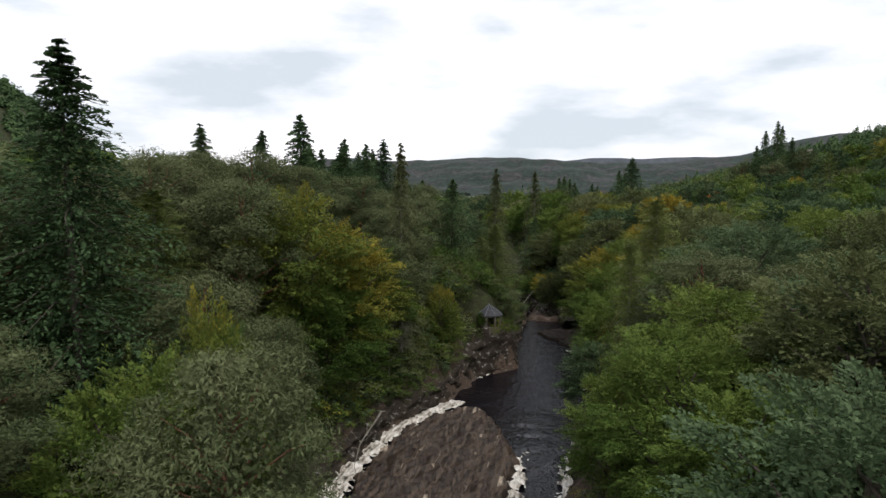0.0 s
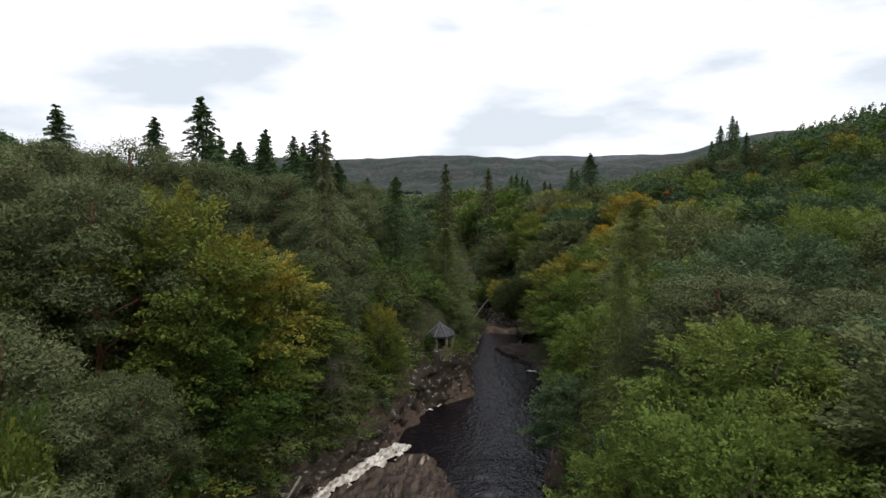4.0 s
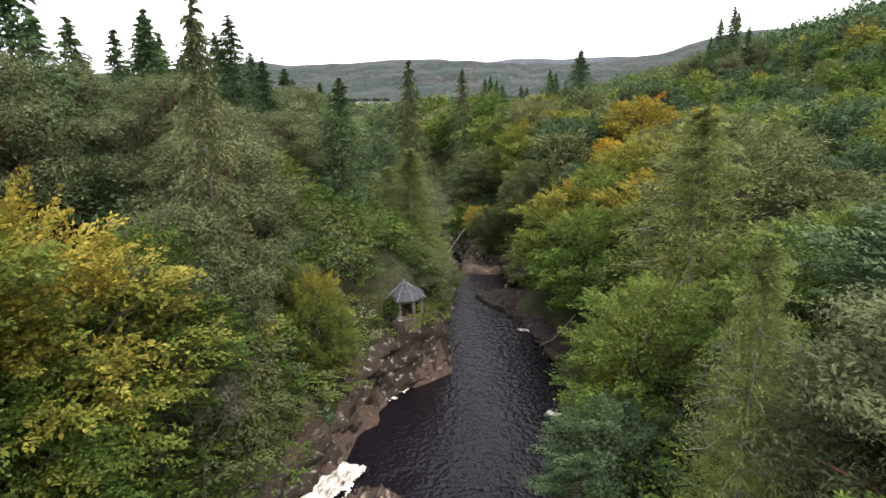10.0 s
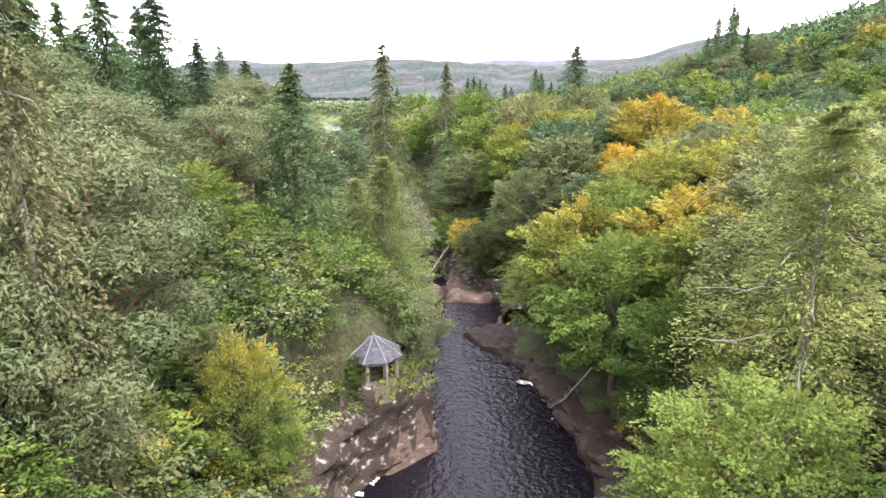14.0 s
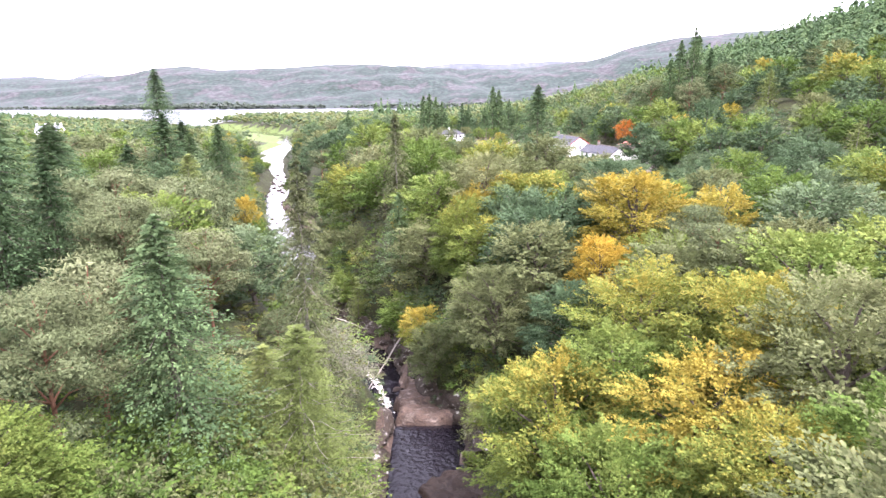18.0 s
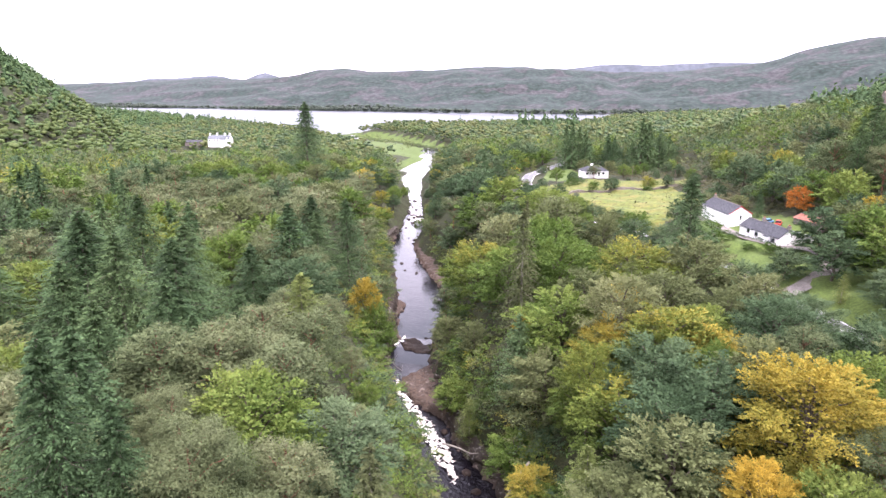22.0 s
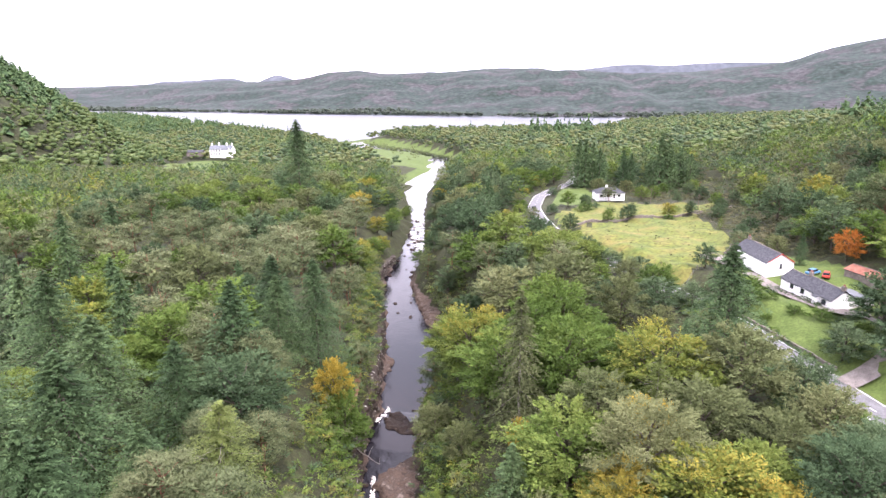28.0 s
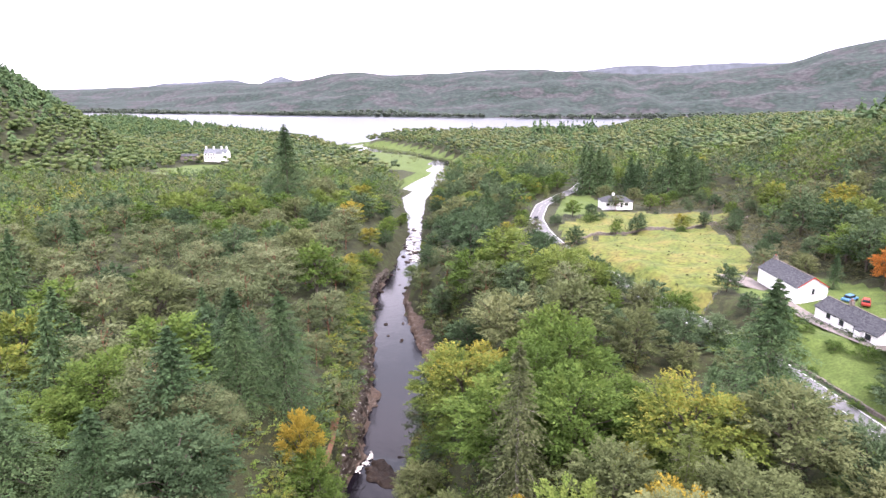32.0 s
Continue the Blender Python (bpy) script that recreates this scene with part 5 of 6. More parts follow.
HEROES = [
    # left side, from the start onwards
    ("spruce_n0", -33.5, 36, 44.5, 1.15), ("spruce_n1", -40, 90, 40.0, 0.9), ("spruce_m1", -44, 100, 40.5, 0.9), ("spruce_m0", -38.7, 85.7, 44.3, 0.95),
    ("spruce_m1", -47, 112, 40.3, 0.85), ("spruce_m0", -41, 108, 41.4, 0.9), ("spruce_m1", -46, 120, 40.6, 0.85), ("spruce_m0", -39, 116, 41.5, 0.9), ("spruce_m0", -58, 200, 38.0, 0.9),
    ("spruce_n0", -45, 69.5, 41.5, 0.9), ("pine_n1", -40, 53, 37.8, 1.2), ("spruce_n1", -46, 87, 42.0, 0.9), ("pine_n0", -31.5, 56, 35.0, 1.1), ("spruce_m0", -40, 107, 42.0, 0.8), ("pine_n0", -43.5, 64, 38.3, 1.2),
    ("pine_n1", -40, 73.5, 38.8, 1.1), ("pine_n0", -36.5, 79, 36.8, 1.1), ("pine_n1", -38.5, 91, 36.3, 1.1), ("pine_n0", -34, 99, 35.5, 1.1), ("pine_n1", -32.5, 131.5, 34.0, 1.0), ("spruce_n0", -38, 124, 43.0, 0.95), ("spruce_n1", -41.5, 127, 41.0, 0.95), ("spruce_n0", -34.5, 126, 37.5, 0.85), ("pine_n0", -14.5, 27, 25.8, 0.85), ("broad_yellow_n0", -17.0, 35, 27.0, 0.8), ("broad_green_n0", -23, 30, 23.7, 0.9), ("broad_green_n1", -18.8, 38, 24.0, 0.8), ("pine_n0", -24.6, 50, 21.5, 1.0), ("pine_n1", -27, 42, 27.0, 1.1), ("broad_olive_n0", -21.5, 45, 16.5, 0.9),
    ("broad_green_n0", -19.6, 53, 14.5, 0.8), ("broad_yellow_n0", -28.0, 60.5, 34.2, 1.1), ("broad_yellow_n1", -23.0, 66.5, 30.0, 1.05), ("broad_green_n0", -21.5, 60, 23.5, 1.1), ("broad_green_n1", -24.0, 73, 26.0, 1.0),
    ("pine_n0", -38, 60, 33.0, 1.2), ("pine_n1", -36.5, 68, 33.5, 1.2), ("pine_n0", -18.5, 77, 27.0, 1.3), ("grey_n", -16.6, 74, 19.0, 1.2), ("pine_n1", -23, 86, 31.2, 1.2),
    ("greyspruce_n", -20.5, 79.4, 39.4, 0.6), ("pine_n0", -27.5, 96, 32.5, 1.2), ("pine_n1", -30.7, 128.8, 34.0, 1.1), ("broad_yellow_n1", -17.3, 90.5, 18.3, 0.62), ("broad_olive_n1", -20.0, 93, 17.5, 0.8),
    ("larch_n1", -17.0, 105, 18.9, 1.1), ("larch_n0", -12.6, 117.5, 25.6, 1.5), ("larch_n1", -16.0, 120, 23.0, 1.6), ("greyspruce_n", -13.8, 126.0, 36.8, 0.75), ("grey_n", -11.3, 131, 20.5, 1.1),
    ("broad_green_n1", -8.9, 103.0, 11.0, 0.9), ("broad_green_n0", -19, 111, 20.0, 1.0), ("broad_yellow_n0", -23, 99, 19.0, 0.9), ("pine_n0", -26.5, 110.5, 31.2, 1.2),
    ("pine_n0", -37.5, 129, 29.5, 1.25), ("pine_n1", -42, 141, 30.0, 1.25), ("broad_yellow_m0", -33, 134.5, 24.5, 1.0), ("broad_gold_m0", -29.4, 143.7, 22.0, 1.0), ("pine_n1", -31.0, 137.5, 23.0, 0.9),
    ("spruce_n0", -66, 163, 40.0, 1.0), ("spruce_n1", -56, 160, 35.0, 1.0), ("spruce_n0", -73.5, 165, 42.5, 1.0), ("spruce_n1", -50, 157, 31.5, 1.0), ("spruce_n0", -60, 151.5, 34.5, 1.0), ("pine_m0", -49, 180, 28.5, 1.2), ("spruce_n1", -56, 162, 33.0, 1.0), ("spruce_n0", -70, 184, 37.0, 1.05), ("spruce_n1", -59, 187, 33.0, 1.0), ("spruce_n0", -86, 192, 40.0, 1.0), ("spruce_n1", -71, 158, 37.0, 1.0), ("spruce_n0", -52, 171, 30.0, 1.0), ("spruce_n1", -82, 156, 39.0, 1.0), ("spruce_n0", -63.5, 172, 37.5, 1.15), ("spruce_n1", -78, 170, 42.0, 1.15), ("pine_m1", -65, 199, 27.5, 1.2), ("pine_m0", -44, 184, 26.0, 1.25),
    ("pine_m1", -55, 152.5, 28.0, 1.25), ("spruce_n0", -64, 223, 35.5, 0.9), ("spruce_n1", -56.5, 226, 34.5, 0.75), ("spruce_n0", -60.5, 218, 33.0, 0.9), ("pine_m0", -64, 203, 33.0, 1.2), ("pine_m1", -55, 200, 29.5, 1.3),
    ("spruce_n0", -145.2, 389.8, 53.0, 1.15), ("broad_gold_m1", -48, 215, 19.0, 0.7), ("broad_green_m0", -45, 212, 14.0, 0.8),
    # right side
    ("broad_green_n0", 11.5, 40.5, 25.0, 1.1), ("broad_green_n1", 14, 33, 23.5, 1.2), ("broad_green_n0", 8.0, 48, 20.0, 0.9), ("broad_deep_n1", 18, 29, 23.0, 1.1), ("broad_deep_n0", 9.0, 55, 17.0, 0.9),
    ("pine_n1", 16, 60, 28.2, 1.3), ("pine_n0", 23, 55, 27.5, 1.2), ("larch_n1", 9.4, 62.5, 28.2, 0.68), ("larch_n0", 14.5, 88.0, 31.8, 1.3), ("broad_gold_n0", 9.4, 84, 17.2, 0.7), ("grey_n", 13, 68, 22.0, 1.1), ("broad_green_n0", 17.2, 74, 27.2, 1.1), ("broad_deep_n1", 22, 74, 27.0, 1.1),
    ("broad_green_n1", 9.4, 81, 21.0, 1.0), ("broad_gold_n0", 10.2, 91, 13.0, 0.6), ("broad_olive_n1", 20.5, 96, 31.0, 1.2), ("broad_olive_n0", 26.9, 116, 30.0, 1.15), ("broad_green_n1", 9.6, 113.5, 20.5, 1.05),
    ("broad_yellow_n0", 8.0, 124, 21.5, 1.1), ("broad_green_n0", 13.4, 124.7, 23.0, 1.15), ("broad_yellow_n1", 24.4, 122.7, 28.6, 1.2), ("broad_green_n0", 13.0, 101, 18.5, 1.0), ("broad_yellow_n0", 14.5, 91, 20.0, 1.1),
    ("broad_gold_n1", 25.5, 161.0, 31.5, 1.45), ("broad_gold_n0", 18.0, 150, 24.5, 1.1), ("broad_green_n0", 19.0, 176.5, 26.4, 0.95), ("pine_n0", 31.3, 153.5, 27.6, 1.3), ("pine_m1", 30, 145, 27.0, 1.2), ("broad_yellow_m0", 36.5, 158, 29.5, 1.1),
    ("broad_yellow_n1", 3.4, 183.5, 26.2, 1.0), ("broad_yellow_n0", 1.6, 173.6, 26.0, 0.95), ("broad_olive_n0", 6.1, 189, 31.0, 1.2), ("broad_deep_n0", 28.4, 187, 29.6, 1.4), ("broad_deep_n1", 34, 194, 28.5, 1.3), ("broad_deep_m0", 40, 183, 28.5, 1.3),
    ("spruce_n0", 20.7, 224.4, 42.6, 1.25), ("greyspruce_m", -12.0, 207.2, 37.5, 1.0), ("greyspruce_m", -16.6, 262, 29.5, 0.9), ("larch_m1", -22, 249, 14.5, 0.9), ("broad_gold_m0", -28.3, 250, 9.6, 0.9), ("broad_gold_m1", -11.3, 203.5, 18.2, 0.7),
    ("broad_olive_m1", -10, 199, 16.6, 0.9), ("broad_green_m1", -13.3, 290, 28.8, 1.5), ("broad_green_m0", -4, 284, 27.5, 1.4), ("broad_olive_m0", 4.4, 248.3, 29.2, 1.2), ("broad_deep_m1", -2.9, 227.4, 21.8, 1.1), ("larch_m0", 8.5, 205.4, 30.0, 1.0),
    ("broad_deep_m0", 12, 255, 27.0, 1.4), ("broad_gold_m1", 6.5, 197.5, 27.0, 1.2), ("broad_yellow_m1", 2.5, 209, 24.0, 1.0),
    ("spruce_m1", 90.8, 311.5, 62.2, 0.75), ("spruce_m0", 86, 312, 58, 0.75), ("spruce_m0", 94, 316, 60.5, 0.7), ("spruce_m1", 82, 310, 51, 0.8), ("spruce_m0", 98, 314, 55, 0.8), ("pine_m0", 78, 316, 46, 1.1), ("pine_m1", 102, 310, 50, 1.1), ("pine_m0", 88, 304, 45, 1.2), ("rust_m", 63.4, 298, 30.5, 0.9), ("spruce_m1", 52, 297, 29.0, 0.9), ("broad_gold_m0", 70, 262, 34.0, 1.0)]
for key, x, y, top, wide in HEROES:
    hero(key, x, y, top, wide)
# trees along the road's lower side
for i, (x, y) in enumerate(((20, 258), (13, 266), (7, 275), (1.5, 284), (-4, 294), (-9, 303), (-14, 312), (-20, 322), (-24, 333))):
    hero(("broad_deep_m0", "broad_green_m1", "broad_olive_m0", "broad_deep_m1")[i % 4], x, y, float(land(x, y)) + (7.2, 8.6, 7.8)[i % 3], 1.3)
# dark firs by the bungalow
for x, y, h in ((-15, 482, 27), (-11, 479, 28), (-7, 484, 26), (-3, 480, 24), (10, 478, 22), (14, 476, 20), (29, 470, 30), (33, 472, 28), (40, 478, 22), (24, 474, 18), (45, 474, 18)):
    hero("spruce_f0", x, y, float(land(x, y)) + h, 1.15)


def choose(x, y, lod):
    xl, xr, zw = banks(y)
    d = (xl - x) if x < xl else (x - xr)
    r = rng.random()
    if x < xl:
        if y > 140 and d > 34 and y < 260:
            kind = "spruce" if r < 0.32 else "pine" if r < 0.55 else "broad"
        elif 95 < y < 300:
            kind = "pine" if r < 0.68 else "spruce" if r < 0.72 else "larch" if r < 0.78 else "broad"
        elif y <= 95:
            kind = "pine" if r < 0.42 else "larch" if r < 0.48 else "broad"
        else:
            kind = "pine" if r < 0.2 else "spruce" if r < 0.25 else "broad"
        tones = ["green", "green", "green", "deep", "olive", "olive", "yellow" if y < 85 else "green"] if y < 180 else ["green"] * 6 + ["deep"] * 5 + ["olive"] * 2 + ["yellow"]
    else:
        kind = "larch" if r < 0.08 else "pine" if r < 0.16 else "spruce" if r < 0.18 else "broad"
        tones = ["green", "green", "green", "deep", "olive", "olive", "yellow" if y > 75 else "deep", "yellow" if y > 75 else "green"] if x < 28 and y < 260 else ["green"] * 4 + ["deep"] * 9 + ["olive"] * 2 + ["yellow"]
    i = 0 if lod == "f" else int(rng.integers(0, 2))
    if kind == "broad":
        return f"broad_{tones[int(rng.integers(0, len(tones)))]}_{lod}{i}"
    return f"{kind}_{lod}{i}"


def scatter(x0, x1, y0, y1, tries, gap, lod_of):
    for x, y in zip(rng.uniform(x0, x1, tries), rng.uniform(y0, y1, tries)):
        xl, xr, zw = banks(y)
        d = (xl - x) if x < xl else (x - xr) if x > xr else -1
        if 84 < y < 103 and xl - 9 < x < xl:
            continue
        shelf = 6.5 if (x > xr and (98 < y < 136 or 274 < y < 345)) else 1.6
        if d < shelf or not free(x, y, gap) or verge(x, y) or not open_ground(x, y):
            continue
        if x > 40 and 300 < y < 440 and rng.random() < 0.6:
            continue
        lod = lod_of(x, y)
        key = choose(x, y, lod)
        if y > 40 and abs(x - 2) < 45 and lod == "n" and d > 45:
            continue
        tall = (15, 19.5) if (x < xl and y < 130) else (13, 17.0) if (x < xl and y < 180) else (11, 16.5) if y < 180 else (9.5, 16.5)
        h = rng.uniform(*tall) * (0.6 if d < 5 else 0.82 if d < 10 else 1.0)
        # heights capped here so the camera sees the river and the tall pine
        if x < xl and 92 < y < 136 and key.startswith("broad"):
            h = min(h, 9.0)
        if x < xl and 128 < y < 215:
            h = min(h, max(2.0, 1.3 * (d - 8)))
        if y > 290:
            h = min(h, 5 + 0.6 * d)
        if key.startswith("spruce"):
            h *= 1.2
        z = float(land(x, y))
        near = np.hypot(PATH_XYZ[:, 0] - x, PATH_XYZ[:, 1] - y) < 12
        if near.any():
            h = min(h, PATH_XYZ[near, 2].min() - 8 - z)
        # before the pasture and round the cottages, capped to the camera's line of sight
        if (-6 < x < 52 and 225 < y < 315) or (-42 < x < 60 and 310 <= y < 480):
            h = min(h, rng.uniform(5.0, 8.2))
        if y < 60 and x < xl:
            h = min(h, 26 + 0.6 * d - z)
        if h < 4:
            continue
        standing.append((x, y, gap))
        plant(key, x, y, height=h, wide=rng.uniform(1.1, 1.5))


def lod_near(x, y):
    d = np.sqrt((PATH_XYZ[:, 0] - x) ** 2 + (PATH_XYZ[:, 1] - y) ** 2 + (PATH_XYZ[:, 2] - 27) ** 2).min()
    return "n" if d < 46 else "m" if d < 110 else "f"


scatter(-70, 55, 22, 190, 3600, 6.4, lod_near)
scatter(-125, 75, 150, 320, 4200, 8.8, lod_near)
scatter(-200, -60, 110, 480, 3600, 9.8, lod_near)
scatter(-105, 50, 318, 520, 2400, 9.4, lod_near)
scatter(55, 150, 40, 420, 2400, 9.4, lod_near)

# ---- shrubs in the gardens and pasture
for i in range(2):
    cl = 16
    (tv, tf), (cv, cf) = broadleaf(2.6, 1.7, cl, 8, 14, 0.07, 0.08)
    ob = new("garden_shrub")
    mesh_object("stem", tv, tf, M_BARK, True, ob)
    mesh_object("foliage", cv, cf, (M_GREEN, M_DEEP)[i], False, ob)
    tagged(ob, ("rounded green shrub on the lawn", "dark clipped shrub beside the drive")[i], "shrub", "garden shrubs")
    PROTO[f"shrub{i}"] = [ob, False, float(cv[:, 2].max())]
for x, y, h, k in ((42, 262, 2.6, 0), (46, 258, 3.4, 0), (48.5, 253, 3.2, 1), (47.5, 250, 3.0, 1), (44, 247, 2.2, 0), (40, 244, 1.6, 0), (52, 252, 2.2, 0), (53, 247, 2.4, 1), (39, 268, 1.8, 0), (36.5, 262, 2.0, 0), (37, 257, 1.6, 0), (40, 275, 1.8, 1), (49, 262, 1.6, 1),
                   (47.2, 264.5, 1.4, 1), (51.5, 257.0, 2.0, 1), (60, 256, 2.8, 1), (64, 258, 3.0, 0), (12, 402, 4, 1), (26, 378, 3, 0), (-8, 395, 5, 0), (-4, 400, 4, 1), (3, 388, 3, 0), (58, 246, 3.4, 1), (64, 250, 5, 0), (33, 318, 2, 0), (20, 420, 2, 1), (-10, 432, 2.4, 0), (30, 396, 3.5, 0)):
    plant(f"shrub{k}", x, y, height=h, wide=1.2)


# ---- far woods, scrub and undergrowth: uncountable growth, one object a kind
def mass(name, label, category, mat, crowns, xy, heights, wide=1.0, base=None):
    """Many small crowns joined into one growth."""
    if not len(xy):
        return None
    pick = rng.integers(0, len(crowns), len(xy))
    z = land(xy[:, 0], xy[:, 1]) if base is None else base
    vs, fs, o = [], [], 0
    for k, (v, f, h0) in enumerate(crowns):
        i = np.where(pick == k)[0]
        if not len(i):
            continue
        s = heights[i] / h0
        a = rng.random(len(i)) * 6.28
        w = s * wide * rng.uniform(0.85, 1.25, len(i))
        X = (v[None, :, 0] * np.cos(a)[:, None] - v[None, :, 1] * np.sin(a)[:, None]) * w[:, None] + xy[i, 0][:, None]
        Y = (v[None, :, 0] * np.sin(a)[:, None] + v[None, :, 1] * np.cos(a)[:, None]) * w[:, None] + xy[i, 1][:, None]
        Z = v[None, :, 2] * s[:, None] + z[i][:, None] - 0.3
        vs.append(np.stack([X, Y, Z], -1).reshape(-1, 3))
        fs.append((f[None] + (np.arange(len(i)) * len(v))[:, None, None]).reshape(-1, 4) + o)
        o += len(i) * len(v)
    ob = mesh_object(name, np.concatenate(vs), np.concatenate(fs), WOODS[mat.name], False)
    return tagged(ob, label, category, kind="stuff")


def region(poly, gap, jitter=0.45):
    xs, ys = [p[0] for p in poly], [p[1] for p in poly]
    X, Y = np.meshgrid(np.arange(min(xs), max(xs), gap), np.arange(min(ys), max(ys), gap))
    X = X.ravel() + rng.normal(size=X.size) * gap * jitter
    Y = Y.ravel() + rng.normal(size=Y.size) * gap * jitter
    ok = inside(poly, X, Y)
    X, Y = X[ok], Y[ok]
    bl_, br_, _ = banks(Y)
    ok = ((X < bl_ - 3) | (X > br_ + 3) | (Y > 1000)) & (land(X, Y) > LOCH + 0.5)
    for p in NO_TREES:
        ok &= ~inside(p, X, Y)
    X, Y = X[ok], Y[ok]
    ok = np.array([np.hypot(ROAD_K[:, 0] - x, ROAD_K[:, 1] - y).min() > 6 for x, y in zip(X, Y)], bool) if len(X) else []
    return np.stack([X[ok], Y[ok]], 1)


def round_crown(h, r, lobes, per, count, size):
    """A low-detail crown: sprays over a few leafy lumps."""
    c = dome(lobes, 0.15, 0.93, r, h, 0.74)
    rad = r * (0.36 + 0.2 * rng.random(lobes))
    v, f = join([feathered(c, rad, np.array([0, 0, h * 0.4]), per, count, size, 0.75, 0.3, 0.6), inner(c, rad * 0.7, 8, size * 1.5)])
    return v, f, float(v[:, 2].max())


low_broad = [round_crown(11, 4.9, 9, 5, 4, 0.42) for _ in range(5)]
tiny_broad = [blob(11, 5.2, 5, 3, 0.55) for _ in range(4)]
low_spruce = [spire(18, 4.4, 240, 1.0) for _ in range(3)]
tiny_spruce = [spire(18, 4.6, 42, 2.5) for _ in range(3)]
low_pine = [round_crown(13, 4.6, 10, 6, 4, 0.4) for _ in range(3)]
NEAR_L = [(-125, 322), (-72, 322), (-80, 380), (-100, 470), (-138, 600), (-160, 650), (-300, 560), (-420, 480), (-420, 260), (-260, 130), (-125, 130)]
SIDE_L = [(-70, 22), (-125, 40), (-125, 320), (-72, 320), (-72, 195), (-68, 160)]
MID_L = [(-190, 650), (-183, 720), (-230, 745), (-280, 810), (-345, 890), (-460, 1040), (-720, 1215), (-800, 1000), (-640, 780), (-430, 700), (-425, 600), (-300, 560)]
HILL_L = [(-420, 260), (-420, 480), (-430, 700), (-640, 780), (-800, 1000), (-1250, 900), (-1300, 100), (-700, 0)]
NEAR_R = [(-90, 322), (-68, 345), (-75, 380), (-98, 470), (-130, 600), (-135, 700), (0, 700), (60, 560), (45, 480), (-14, 490), (-34, 470), (-40, 420), (-30, 380), (-16, 340), (-10, 322)]
SLOPE_R = [(76, 60), (76, 320), (54, 345), (58, 420), (50, 440), (60, 560), (150, 560), (136, 400), (124, 300), (122, 60)]
FAR_R = [(-135, 700), (-145, 760), (-160, 800), (-245, 925), (-365, 1030), (-312, 1150), (-150, 1225), (-20, 1255), (60, 1450), (400, 1450), (400, 560), (60, 560), (0, 700)]


def split(xy, shares):
    r = rng.random(len(xy))
    e = np.concatenate([[0], np.cumsum(shares)])
    return [xy[(r >= a) & (r < b)] for a, b in zip(e[:-1], e[1:])]


near = np.concatenate([region(NEAR_L, 8.6), region(SIDE_L, 8.6), region(NEAR_R, 8.2)])
near = near[np.array([free(x, y, 7.5) for x, y in near])]
slope = region(SLOPE_R, 8.8)
slope = slope[np.array([free(x, y, 7.5) for x, y in slope])]
close_by = (slope[:, 0] < 150) & (slope[:, 1] < 330)
fine_broad = [round_crown(11, 4.9, 14, 7, 6, 0.32) for _ in range(4)]
for nm, words, mt, xy in zip(("slope_green_trees", "slope_dark_trees", "slope_yellow_trees", "slope_pines"), ("green broadleaf trees on the slope above the road", "dark broadleaf trees on the slope above the road", "yellowing trees on the slope above the road", "grey-green pines on the slope above the road"),
                             (M_GREEN, M_DEEP, M_YELLOW, M_PINE), split(slope[close_by], (0.24, 0.48, 0.14, 0.14))):
    mass(nm, words, "woodland", mt, fine_broad, xy, rng.uniform(8, 14, len(xy)), 1.05)
g, d, o_, y_, s_, p_ = split(np.concatenate([near, slope[~close_by]]), (0.33, 0.28, 0.20, 0.035, 0.03, 0.125))
for nm, words, mt, xy in (("green_woodland", "mixed green broadleaf woodland on both sides of the valley", M_GREEN, g), ("dark_woodland", "dark blue-green oak woodland on the slopes", M_DEEP, d), ("olive_woodland", "pale olive birch woodland on the slopes", M_OLIVE, o_), ("yellowing_woodland", "scattered yellowing trees in the woodland", M_YELLOW, y_)):
    away = np.maximum(banks(xy[:, 1])[0] - xy[:, 0], xy[:, 0] - banks(xy[:, 1])[1])
    mass(nm, words, "woodland", mt, low_broad, xy, np.minimum(rng.uniform(8, 15, len(xy)), 4 + 0.6 * away), 1.02)
mass("spruce_woodland", "scattered dark spruces in the woodland", "woodland", M_SPRUCE, low_spruce, s_, rng.uniform(12, 19, len(s_)))
mass("pine_woodland", "grey-green pines in the woodland", "woodland", M_PINE, low_pine, p_, rng.uniform(11, 15, len(p_)), 1.1)
far = np.concatenate([region(MID_L, 11), region(FAR_R, 11)])
g, d, o_, s_ = split(far, (0.37, 0.31, 0.29, 0.03))
for nm, words, mt, xy in (("far_green_wood", "green woodland on the flat land by the loch", M_HAZEGREEN, g), ("far_dark_wood", "dark green woodland by the loch", M_HAZEDEEP, d), ("far_olive_wood", "olive birch woodland by the loch", M_HAZEOLIVE, o_)):
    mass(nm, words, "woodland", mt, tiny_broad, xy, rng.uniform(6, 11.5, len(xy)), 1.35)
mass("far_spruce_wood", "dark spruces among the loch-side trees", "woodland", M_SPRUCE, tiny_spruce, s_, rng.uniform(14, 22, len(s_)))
SHORE_L = [(-460, 1035), (-720, 1205), (-850, 1320), (-1300, 1630), (-1500, 1760), (-1700, 1400), (-1250, 900), (-800, 1000), (-720, 1190)]
hl = np.concatenate([region(HILL_L, 12), region(SHORE_L, 15)])
hz = land(hl[:, 0], hl[:, 1])
con = rng.random(len(hl)) < np.where(hl[:, 1] > 900, 0.75, np.clip((hz - 25) / 40, 0.08, 1))
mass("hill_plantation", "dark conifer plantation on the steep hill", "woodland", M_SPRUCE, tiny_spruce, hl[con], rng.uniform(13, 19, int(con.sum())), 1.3)
